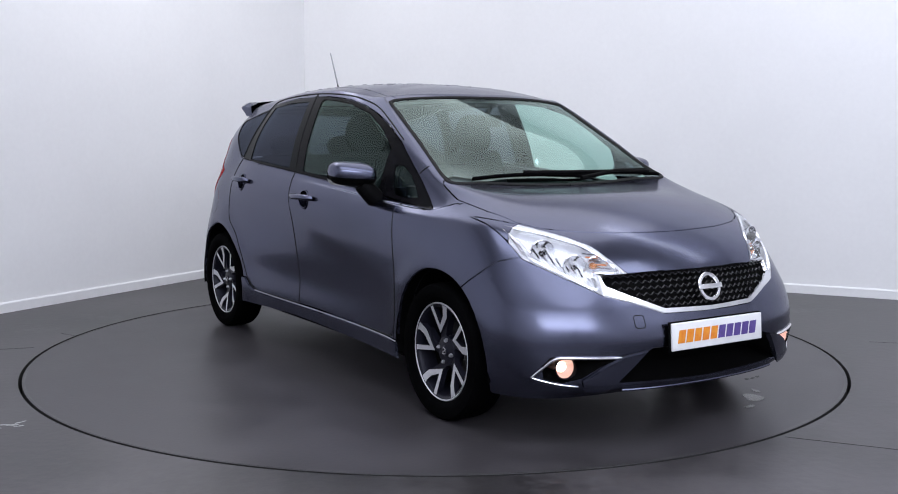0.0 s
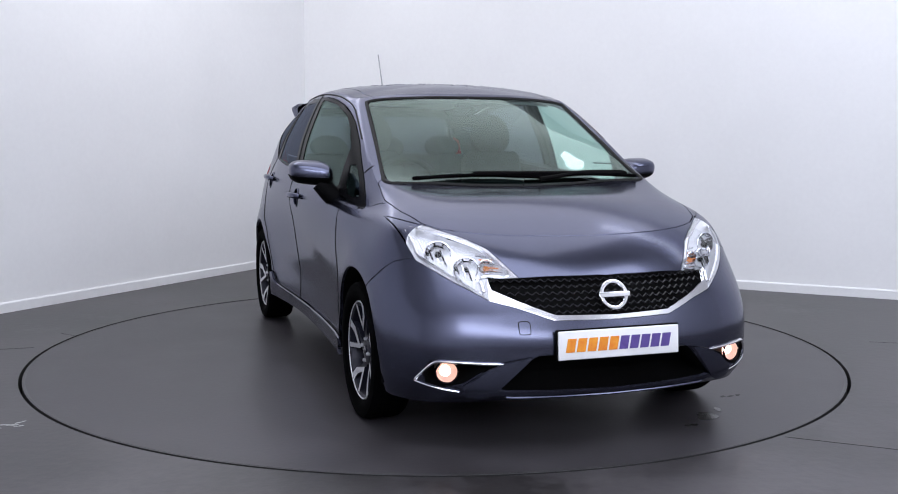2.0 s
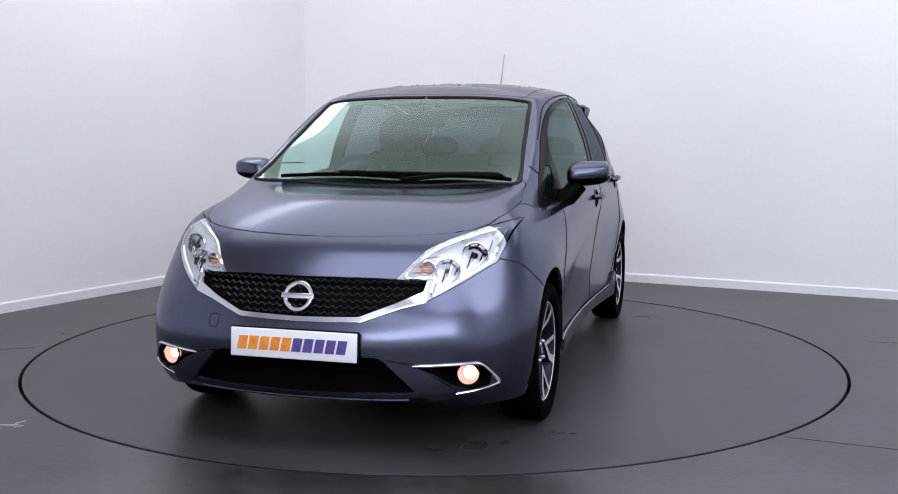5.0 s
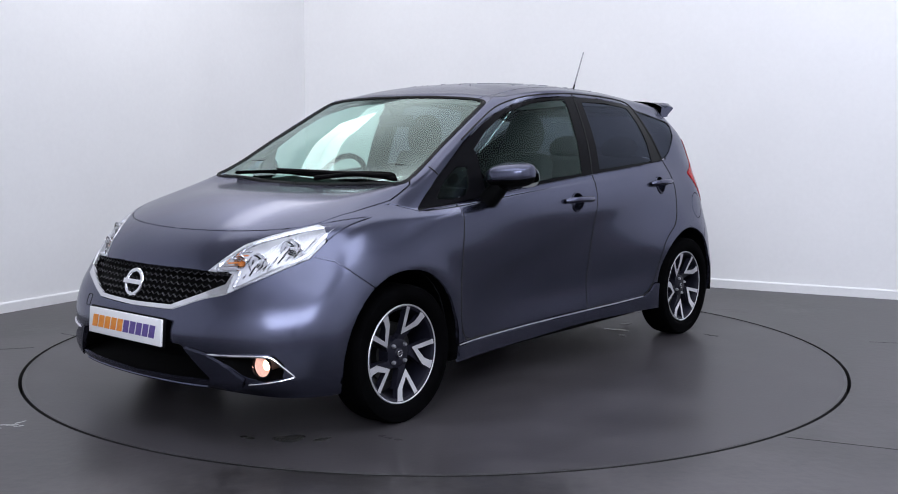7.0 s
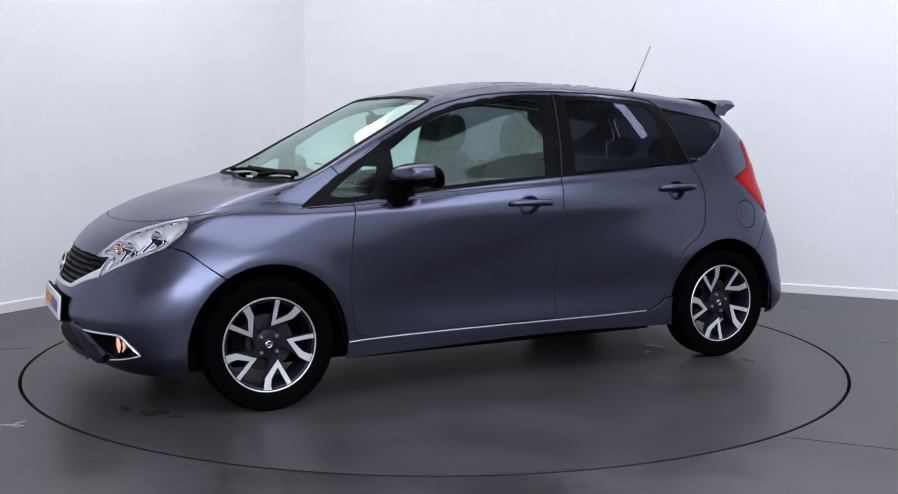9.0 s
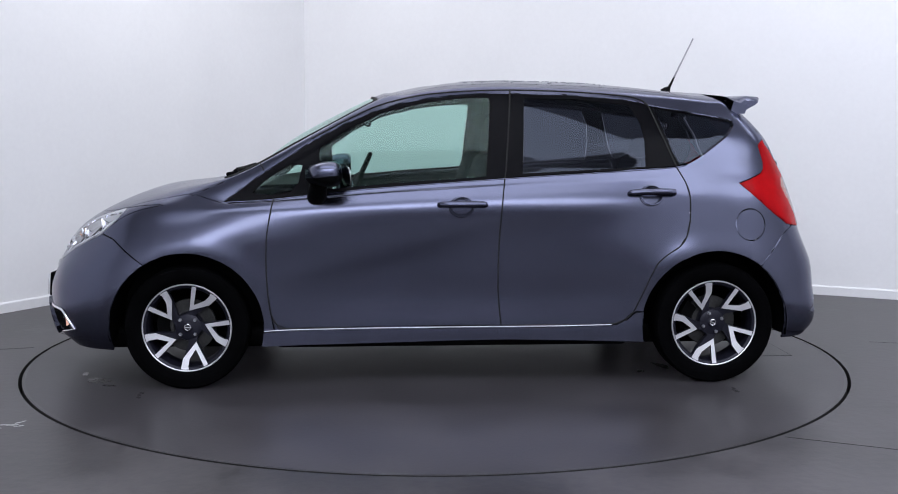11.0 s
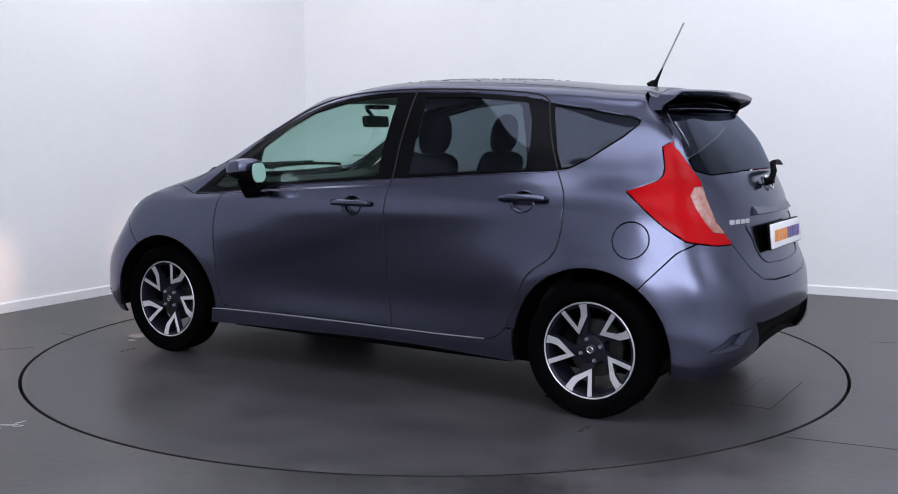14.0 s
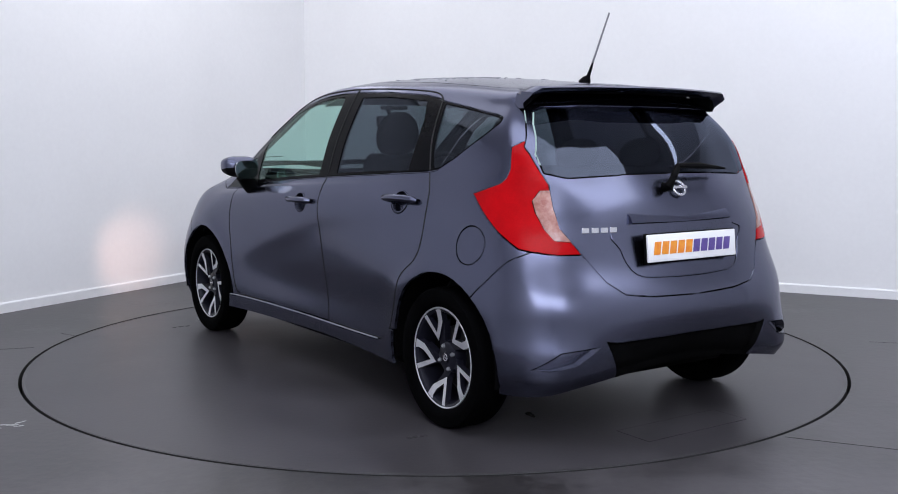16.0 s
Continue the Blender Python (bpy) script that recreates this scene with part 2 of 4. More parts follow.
for lo, hi in (((-.303, 1.797), (.298, 1.800)), ((-.303, 1.985), (.298, 1.988)), ((-.303, 1.800), (-.300, 1.985)), ((.295, 1.800), (.298, 1.985))):
    box(bm, (*lo, .0002), (*hi, .0009))
part("plate_gap", bm, GAP, turntable, smooth=False)
bm = bmesh.new()
lathe(bm, [(TABLE_R - .016, .0003), (TABLE_R - .016, .0010), (TABLE_R - .008, .0010), (TABLE_R - .008, .0002)], 160, "Z")
part("rim_band", bm, mottle(material("worn_steel_edge", (0.16, 0.16, 0.16), 0.4, 0.6), (0.05, 0.05, 0.05), (0.09, 0.09, 0.09), (4, 60), 0.02), turntable, "worn steel edge band")

for k, (a, c) in enumerate((((1.44, -1.745), (4.9, -3.27)), ((-2.33, .02), (-4.6, -.70)), ((-2.32, .44), (-2.21, .365)), ((2.6, .2), (6.2, -.6)))):
    a, c = Vector((*a, 0)), Vector((*c, 0))
    d = (c - a).normalized()
    w = Vector((-d.y, d.x, 0)) * .0018
    bm = bmesh.new()
    slab(bm, [a - w, c - w, c + w, a + w], (0, 0, .0009))
    tagged(finish("floor_joint", bm, GAP, smooth=False), "thin dark joint in the concrete floor", "joint", kind="structure")
for k, (x, y, rx, ry, t) in enumerate(((-1.83, -1.57, .045, .010, 10), (-1.79, -1.53, .02, .008, 60), (-1.86, -1.60, .03, .006, 150), (-1.77, -1.585, .016, .006, 20))):
    tagged(finish("floor_scuff", flat_patch(40 + k, x, y, rx, ry, t, 16, .45), SCUFF, smooth=False), "pale scuffed patch on the concrete floor", "scuff", kind="structure")

from mathutils.bvhtree import BVHTree

# ---- the car: its skin is spanned by lines that run round it from the nose to the tail ----
car = tagged(new("car"), "grey metallic five-door hatchback on a turntable, fog lamps lit", "car")
# each line: places from the middle of the nose round the left side to the middle of the tail
LINES = []


def line(*pts):
    LINES.append([Vector(p) for p in pts])


# lower edge
line((2.02, 0, .215), (2.00, .30, .215), (1.93, .53, .20), (1.83, .70, .19), (1.65, .80, .19), (1.30, .815, .20), (.93, .815, .205), (.35, .788, .212),
     (-.25, .787, .222), (-.93, .82, .212), (-1.30, .81, .215), (-1.64, .79, .215), (-1.81, .70, .222), (-1.885, .49, .262), (-1.90, .2, .300), (-1.905, 0, .31))
# bumper foot and sill
line((2.075, 0, .262), (2.055, .30, .262), (1.985, .55, .262), (1.86, .735, .27), (1.66, .826, .28), (1.30, .836, .28), (.93, .818, .285), (.35, .793, .288),
     (-.25, .792, .290), (-.93, .826, .29), (-1.30, .832, .29), (-1.66, .810, .29), (-1.855, .71, .30), (-1.922, .47, .33), (-1.942, .2, .365), (-1.948, 0, .37))
# plate height
line((2.108, 0, .43), (2.085, .30, .43), (2.00, .565, .43), (1.865, .745, .43), (1.66, .838, .43), (1.30, .848, .43), (.93, .824, .43), (.35, .793, .43),
     (-.25, .792, .43), (-.93, .831, .44), (-1.30, .852, .44), (-1.66, .815, .44), (-1.85, .70, .45), (-1.935, .45, .46), (-1.968, .2, .465), (-1.975, 0, .465))
# under the grille
line((2.075, 0, .545), (2.048, .30, .55), (1.965, .56, .56), (1.83, .735, .56), (1.64, .830, .57), (1.30, .846, .58), (.93, .834, .58), (.35, .813, .58),
     (-.25, .813, .58), (-.93, .848, .60), (-1.30, .850, .60), (-1.655, .812, .59), (-1.845, .70, .59), (-1.925, .45, .59), (-1.962, .2, .59), (-1.970, 0, .59))
# top of the grille, foot of the head lamps
line((2.012, 0, .69), (1.985, .30, .692), (1.895, .54, .70), (1.77, .69, .71), (1.60, .80, .72), (1.30, .838, .74), (.93, .842, .74), (.35, .836, .74),
     (-.25, .836, .75), (-.93, .846, .76), (-1.30, .834, .76), (-1.635, .782, .75), (-1.79, .655, .73), (-1.870, .42, .71), (-1.900, .2, .70), (-1.910, 0, .70))
# front edge of the bonnet, shoulder
line((1.885, 0, .81), (1.865, .28, .815), (1.79, .50, .83), (1.69, .645, .845), (1.555, .742, .868), (1.28, .79, .858), (.93, .826, .86), (.35, .847, .87),
     (-.25, .847, .885), (-.90, .836, .90), (-1.24, .812, .90), (-1.59, .764, .89), (-1.755, .645, .87), (-1.838, .41, .86), (-1.868, .2, .86), (-1.88, 0, .86))
# middle of the bonnet
line((1.53, 0, .972), (1.51, .24, .969), (1.45, .44, .962), (1.40, .58, .955), (1.34, .69, .940), (1.17, .762, .902), (.90, .798, .905), (.35, .822, .945),
     (-.25, .824, .975), (-.85, .808, 1.0), (-1.19, .782, 1.0), (-1.53, .742, .985), (-1.715, .632, .975), (-1.812, .40, .965), (-1.845, .2, .965), (-1.855, 0, .965))
# scuttle and waistline
line((1.165, 0, .986), (1.15, .24, .992), (1.115, .45, 1.005), (1.075, .65, 1.034), (1.06, .698, 1.014), (1.08, .740, .938), (.86, .765, .94), (.35, .792, .982),
     (-.25, .798, 1.028), (-.80, .785, 1.06), (-1.14, .755, 1.075), (-1.46, .728, 1.07), (-1.655, .632, 1.075), (-1.748, .39, 1.075), (-1.785, .2, 1.075), (-1.795, 0, 1.075))
# middle of the glass
line((.79, 0, 1.235), (.785, .22, 1.232), (.765, .41, 1.225), (.735, .595, 1.215), (.735, .650, 1.205), (.70, .692, 1.162), (.56, .712, 1.185), (.20, .736, 1.20),
     (-.26, .744, 1.22), (-.78, .728, 1.225), (-1.12, .696, 1.225), (-1.41, .674, 1.225), (-1.588, .606, 1.225), (-1.66, .39, 1.225), (-1.69, .2, 1.225), (-1.70, 0, 1.225))
# top of the screen and of the doors
line((.405, 0, 1.428), (.402, .20, 1.427), (.395, .37, 1.421), (.375, .545, 1.405), (.375, .582, 1.402), (.33, .620, 1.386), (.20, .635, 1.408), (-.02, .645, 1.430),
     (-.28, .642, 1.437), (-.74, .625, 1.420), (-1.06, .598, 1.385), (-1.345, .585, 1.352), (-1.475, .540, 1.358), (-1.535, .37, 1.366), (-1.548, .2, 1.37), (-1.555, 0, 1.37))
# edge of the roof
line((.30, 0, 1.456), (.298, .19, 1.455), (.29, .34, 1.450), (.27, .49, 1.438), (.25, .525, 1.437), (.18, .548, 1.448), (.07, .562, 1.464), (-.10, .568, 1.478),
     (-.30, .565, 1.483), (-.72, .55, 1.470), (-1.02, .53, 1.448), (-1.29, .52, 1.422), (-1.40, .485, 1.420), (-1.43, .33, 1.438), (-1.44, .18, 1.450), (-1.445, 0, 1.452))
# inside the roof
line((.15, 0, 1.490), (.148, .13, 1.489), (.14, .24, 1.485), (.12, .33, 1.479), (.09, .35, 1.484), (.03, .36, 1.495), (-.05, .365, 1.503), (-.17, .365, 1.508),
     (-.33, .36, 1.511), (-.68, .355, 1.503), (-.95, .34, 1.486), (-1.15, .325, 1.466), (-1.24, .29, 1.460), (-1.275, .20, 1.466), (-1.285, .12, 1.469), (-1.29, 0, 1.470))
# ridge
line((.02, 0, 1.507), (.018, .01, 1.507), (.01, .015, 1.508), (0, .02, 1.509), (-.02, .02, 1.511), (-.06, .02, 1.516), (-.12, .02, 1.519), (-.22, .02, 1.523),
     (-.36, .02, 1.525), (-.65, .02, 1.518), (-.88, .02, 1.503), (-1.03, .02, 1.489), (-1.08, .015, 1.484), (-1.10, .01, 1.482), (-1.11, .005, 1.481), (-1.115, 0, 1.481))

NU, NV = 8, 8
AXLE, HUB_Z = 1.30, 0.296


def spline(a, b, c, d, t):
    return 0.5 * (2 * b + (c - a) * t + (2 * a - 5 * b + 4 * c - d) * t * t + (3 * b - a - 3 * c + d) * t ** 3)


def skin_points():
    """The half skin as a grid of places, cubic both ways."""
    g = np.array([[tuple(p) for p in row] for row in LINES])
    flip = np.array([1, -1, 1])
    rows = []
    for row in g:
        e = np.vstack([row[1] * flip, row, row[-2] * flip])
        rows.append([spline(*e[i:i + 4], k / NU) for i in range(len(row) - 1) for k in range(NU)] + [row[-1]])
    g = np.array(rows)
    top = g[-2] * flip
    e = np.concatenate([[2 * g[0] - g[1]], g, [top]])
    out = [spline(*e[i:i + 4], k / NV) for i in range(len(g) - 1) for k in range(NV)] + [g[-1]]
    out = np.array(out)
    # fair the nose and the tail, where the lines lie far apart
    x, y, z = out[..., 0], out[..., 1], out[..., 2]
    ease = np.clip((x - 1.02) / .2, 0, 1) * np.clip((z - .56) / .1, 0, 1) * np.clip((1.0 - z) / .05, 0, 1) * np.clip((.80 - y) / .12, 0, 1)
    ease = np.maximum(ease, np.clip((-1.50 - x) / .2, 0, 1) * np.clip((z - .40) / .1, 0, 1) * np.clip((1.05 - z) / .08, 0, 1))[..., None]
    for _ in range(45):
        pad = np.concatenate([out[:, 1:2] * flip, out, out[:, -2:-1] * flip], axis=1)
        mean = (pad[:, :-2] + pad[:, 2:]) / 2
        mean[1:-1] = (mean[1:-1] + (out[:-2] + out[2:]) / 2) / 2
        out[1:-1] += (.5 * ease * (mean - out))[1:-1]
    x, y, z = out[..., 0], out[..., 1], out[..., 2]
    crease = np.interp(x, [-1.6, -1.41, -1.13, -.73, -.21, .385, .82, 1.2], [1.02, .996, .955, .917, .849, .675, .575, .52])
    d = crease - z
    along = np.clip((x + 1.45) / .35, 0, 1) * np.clip((1.0 - x) / .45, 0, 1)
    scoop = np.where(d > 0, (1 - np.exp(-(d / .08) ** 2)) * np.exp(-(d / .38) ** 2), 0)
    y -= .007 * scoop * along * (y > .5)
    for ax in (AXLE, -AXLE):
        r = np.hypot(x - ax, z - HUB_Z)
        y += .009 * np.exp(-((r - .385) / .058) ** 2) * (y > .5) * (z > .2)
    out[:, 0, 1] = out[:, -1, 1] = 0
    out[-1, :, 1] = 0
    return out


def carve(bm, poly, axes, keep):
    """Cut the faces of bm that pass keep along the outline poly, seen along the axis that axes leaves out, and give back the faces inside."""
    i, j = axes
    poly = [Vector((p[0], p[1])) for p in poly]
    n = len(poly)
    for k in range(n):
        a, b = poly[k], poly[(k + 1) % n]
        x0, x1, y0, y1 = min(a.x, b.x) - 1e-4, max(a.x, b.x) + 1e-4, min(a.y, b.y) - 1e-4, max(a.y, b.y) + 1e-4
        near = []
        for f in bm.faces:
            xs = [v.co[i] for v in f.verts]
            if max(xs) < x0 or min(xs) > x1:
                continue
            ys = [v.co[j] for v in f.verts]
            if max(ys) < y0 or min(ys) > y1 or not keep(f.calc_center_median()):
                continue
            near.append(f)
        if not near:
            continue
        co, no = Vector((0, 0, 0)), Vector((0, 0, 0))
        co[i], co[j] = a
        no[i], no[j] = -(b - a).y, (b - a).x
        if no.length < 1e-9:
            continue
        geom = near + list({e for f in near for e in f.edges}) + list({v for f in near for v in f.verts})
        bmesh.ops.bisect_plane(bm, geom=geom, dist=1e-5, plane_co=co, plane_no=no.normalized())
    inside = []
    px, py = [p.x for p in poly], [p.y for p in poly]
    for f in bm.faces:
        c = f.calc_center_median()
        if keep(c):
            x, y, odd = c[i], c[j], False
            for k in range(n):
                m = k - 1
                if (py[k] > y) != (py[m] > y) and x < (px[m] - px[k]) * (y - py[k]) / (py[m] - py[k]) + px[k]:
                    odd = not odd
            if odd:
                inside.append(f)
    return inside


def ring(x, z, r, n=28, a0=0.0, a1=360.0):
    return [(x + r * math.cos(radians(a0 + (a1 - a0) * k / n)), z + r * math.sin(radians(a0 + (a1 - a0) * k / n))) for k in range(n if a1 - a0 == 360 else n + 1)]


def smooth_outline(pts, n=4):
    """A closed outline, rounded through its points."""
    m = len(pts)
    p = np.array(pts, float)
    return [tuple(spline(p[i - 1], p[i], p[(i + 1) % m], p[(i + 2) % m], k / n)) for i in range(m) for k in range(n)]


grid = skin_points()
half = bmesh.new()
vs = [[half.verts.new(p) for p in row] for row in grid]
for r in range(len(vs) - 1):
    for k in range(len(vs[0]) - 1):
        half.faces.new((vs[r][k], vs[r][k + 1], vs[r + 1][k + 1], vs[r + 1][k]))
bmesh.ops.remove_doubles(half, verts=half.verts, dist=1e-4)
bmesh.ops.recalc_face_normals(half, faces=half.faces)
half.normal_update()
if sum(f.normal.y * f.calc_area() for f in half.faces) < 0:
    bmesh.ops.reverse_faces(half, faces=half.faces)

region = half.faces.layers.int.new("region")
NAMES = ["body_side"]


def zone(name, poly, axes, keep, over=None):
    """Mark the faces inside an outline as the panel of that name (only on the panels named in over)."""
    fs = carve(half, poly, axes, keep)
    NAMES.append(name)
    for f in fs:
        if over is None or NAMES[f[region]] in over:
            f[region] = len(NAMES) - 1


SIDE, FRONT, TOP = (0, 2), (1, 2), (0, 1)
on_side = lambda c: c.y > 0.45
at_nose = lambda c: c.x > 1.35 and c.z < 0.95
at_tail = lambda c: c.x < -1.35

# nose
zone("front_bumper", [(1.45, 0), (1.45, .58), (1.50, .612), (1.58, .672), (1.65, .73), (1.75, .76), (1.95, .76), (2.3, .76), (2.3, 0)], SIDE, lambda c: c.x > 1.3)
zone("nose_panel", [(-.05, .66), (.56, .66), (.62, .92), (-.05, .92)], FRONT, at_nose)
zone("bonnet", [(1.838, -.05), (1.838, .0), (1.834, .10), (1.824, .20), (1.807, .30), (1.784, .38), (1.752, .46), (1.713, .53), (1.665, .59), (1.60, .64), (1.45, .685), (1.25, .70), (1.10, .685), (1.075, .66), (1.10, .50), (1.15, .24), (1.165, -.05)], TOP, lambda c: c.z > .75 and c.x > 1.0)
zone("scuttle", [(1.075, .66), (1.10, .50), (1.15, .24), (1.165, -.05), (1.115, -.05), (1.10, .24), (1.06, .45), (1.03, .645)], TOP, lambda c: c.z > .95 and c.x > .9)
zone("front_wing", [(1.45, .5), (1.80, .66), (1.80, .95), (1.3, .95), (1.13, .902), (.925, .918), (.868, .919), (.907, .764), (.913, .593), (.901, .391), (.88, .28), (1.3, .28)], SIDE, lambda c: c.y > .45 and c.z < .94, over=["body_side"])
zone("headlight", [(.745, .895), (.722, .80), (.705, .742), (.60, .672), (.485, .606), (.478, .682), (.362, .686), (.45, .79), (.52, .826), (.62, .862), (.70, .885)], FRONT, lambda c: c.x > 1.42 and c.z > .58)
zone("headlight_tip", [(1.2, .98), (1.60, .98), (1.612, .862), (1.69, .752), (1.70, .735), (1.60, .60), (1.2, .60)], SIDE, lambda c: c.y > .5 and c.x > 1.3, over=["headlight"])
zone("grille", [(-.05, .689), (.20, .689), (.362, .686), (.478, .682), (.470, .640), (.38, .60), (.245, .548), (-.05, .541)], FRONT, at_nose)
zone("grille_trim", [(-.05, .541), (.245, .548), (.38, .60), (.470, .640), (.478, .682), (.490, .682), (.497, .622), (.485, .606), (.39, .582), (.25, .532), (-.05, .526)], FRONT, at_nose, over=["front_bumper", "nose_panel"])
zone("lower_intake", [(-.05, .405), (.32, .398), (.345, .385), (.46, .268), (.43, .262), (-.05, .250)], FRONT, lambda c: c.x > 1.7)
zone("front_lip", [(-.05, .250), (.43, .262), (.46, .268), (.475, .25), (.43, .244), (-.05, .228)], FRONT, lambda c: c.x > 1.7)
zone("bumper_fin", [(.350, .392), (.45, .372), (.50, .350), (.555, .305), (.590, .277), (.575, .243), (.52, .236), (.475, .256)], FRONT, lambda c: c.x > 1.6, over=["front_bumper"])
zone("fog_recess", [(.455, .368), (.70, .372), (.725, .335), (.715, .285), (.66, .268), (.59, .290), (.53, .335)], FRONT, lambda c: c.x > 1.6)
# glass
zone("windscreen", [(-.05, 1.424), (.20, 1.424), (.40, 1.416), (.535, 1.402), (.553, 1.38), (.585, 1.25), (.640, 1.045), (.635, 1.022), (.45, 1.017), (.24, 1.006), (-.05, 1.001)], FRONT, lambda c: c.x > .3 and c.z > .99)
SHADE = [(1.125, .908), (.935, 1.045), (.694, 1.202), (.528, 1.290), (.40, 1.345), (.273, 1.386), (.13, 1.413), (.018, 1.426), (-.14, 1.437), (-.296, 1.440), (-.578, 1.434), (-.857, 1.415), (-.95, 1.400),
         (-1.0, 1.385), (-1.211, 1.35), (-1.40, 1.318), (-1.432, 1.308), (-1.436, 1.285), (-1.384, 1.23), (-1.25, 1.137), (-1.16, 1.09), (-1.08, 1.078), (-.724, 1.055), (-.228, 1.024), (.393, .977), (.737, .940), (.927, .920), (1.09, .900)]
zone("window_surround", SHADE, SIDE, on_side)
zone("front_door_glass", [(.66, 1.165), (.525, 1.258), (.358, 1.340), (.13, 1.394), (-.054, 1.414), (-.165, 1.420), (-.182, 1.405), (-.150, 1.034), (.2, 1.010), (.60, .974), (.655, .985)], SIDE, on_side)
zone("front_quarter_glass", [(.985, .952), (.90, 1.03), (.80, 1.09), (.745, 1.085), (.765, 1.0), (.80, .958), (.90, .945)], SIDE, on_side)
zone("rear_door_glass", [(-.355, 1.412), (-.62, 1.408), (-.89, 1.385), (-.935, 1.30), (-.952, 1.20), (-.948, 1.08), (-.65, 1.066), (-.335, 1.048)], SIDE, on_side)
zone("rear_quarter_glass", [(-1.022, 1.370), (-1.211, 1.342), (-1.390, 1.312), (-1.420, 1.302), (-1.424, 1.285), (-1.376, 1.234), (-1.25, 1.145), (-1.175, 1.104), (-1.125, 1.092), (-1.095, 1.15), (-1.06, 1.26)], SIDE, on_side)
zone("rear_glass", [(-.05, 1.36), (.30, 1.358), (.48, 1.352), (.522, 1.335), (.558, 1.28), (.602, 1.16), (.592, 1.085), (.51, 1.065), (.20, 1.078), (-.05, 1.080)], FRONT, lambda c: c.x < -1.3 and c.z > 1.0)
# doors
B_LINE = [(-.250, 1.06), (-.233, .95), (-.218, .78), (-.213, .60), (-.216, .45), (-.225, .36), (-.232, .293)]
DOOR_F = [(.88, .921), (.907, .764), (.914, .66), (.914, .55), (.908, .45), (.895, .36), (.868, .31), (.82, .291), (.5, .292)] + B_LINE[::-1] + [(.393, .977), (.737, .940)]
DOOR_R = B_LINE + [(-.46, .294), (-.70, .297), (-.80, .303), (-.85, .325), (-.89, .365), (-.93, .45), (-.965, .535), (-1.00, .605), (-1.05, .65), (-1.11, .69), (-1.145, .74), (-1.162, .82), (-1.165, .93), (-1.148, 1.0), (-1.105, 1.08), (-.724, 1.055)]
zone("front_door", DOOR_F, SIDE, on_side, over=["body_side", "front_wing"])
zone("rear_door", DOOR_R, SIDE, on_side, over=["body_side"])
zone("side_skirt", [(1.0, .18), (1.0, .280), (.82, .283), (.0, .286), (-.46, .288), (-.80, .297), (-.86, .325), (-.90, .362), (-1.0, .365), (-1.0, .18)], SIDE, on_side, over=["body_side", "front_wing"])
zone("fuel_flap", ring(-1.476, .793, .078, 32), SIDE, on_side, over=["body_side"])
for cup, hx, hz in (("front_door_cup", -.028, .888), ("rear_door_cup", -.965, .941)):
    zone(cup, [(hx + .058 * math.cos(radians(15 * k)), hz - .003 + .049 * math.sin(radians(15 * k))) for k in range(24)], SIDE, on_side, over=["front_door", "rear_door"])
# tail
zone("rear_bumper", [(-1.50, .10), (-1.50, .56), (-1.585, .655), (-1.665, .745), (-1.73, .782), (-1.80, .775), (-2.2, .775), (-2.2, .10)], SIDE, at_tail, over=["body_side"])
zone("tailgate", [(-.05, 1.40), (.50, 1.365), (.545, 1.345), (.588, 1.27), (.628, 1.19), (.606, 1.10), (.588, 1.04), (.594, .95), (.588, .87), (.518, .768), (.44, .66), (.37, .612), (.25, .597), (-.05, .59)], FRONT, at_tail, over=["body_side", "rear_bumper"])
zone("tail_lamp", [(-1.430, .998), (-1.50, 1.022), (-1.555, 1.045), (-1.572, 1.065), (-1.575, 1.10), (-1.553, 1.188), (-1.60, 1.22), (-2.0, 1.22), (-2.0, .770), (-1.79, .770), (-1.69, .792), (-1.60, .855), (-1.50, .94)], SIDE, lambda c: c.x < -1.35 and c.y > .40, over=["body_side", "rear_bumper"])
zone("reverse_lens", [(.50, 1.02), (.622, 1.018), (.652, .98), (.654, .93), (.640, .87), (.612, .826), (.50, .815)], FRONT, at_tail, over=["tail_lamp"])
zone("diffuser", [(-.05, .435), (.43, .425), (.47, .435), (.40, .30), (.36, .20), (-.05, .20)], FRONT, lambda c: c.x < -1.7, over=["rear_bumper"])
zone("vent_recess", [(.50, .415), (.66, .40), (.755, .335), (.70, .335), (.60, .352)], FRONT, lambda c: c.x < -1.6, over=["rear_bumper"])
# roof and wheel arches
zone("roof", [(.395, -.05), (.388, .37), (.366, .50), (.25, .515), (-.1, .53), (-.30, .528), (-.72, .515), (-1.02, .497), (-1.27, .475), (-1.36, .44), (-1.42, .30), (-1.44, -.05)], TOP, lambda c: c.z > 1.39)
for x in (AXLE, -AXLE):
    gone = carve(half, ring(x, HUB_Z, .368, 40), SIDE, lambda c: c.y > .35 and c.z < .8)
    bmesh.ops.delete(half, geom=gone, context="FACES")
half.normal_update()

# smooth normals of the whole skin, so that panels meet without a break
panel_mat = {}
SHEETS = {}
for f in half.faces:
    SHEETS.setdefault(NAMES[f[region]], []).append(f)


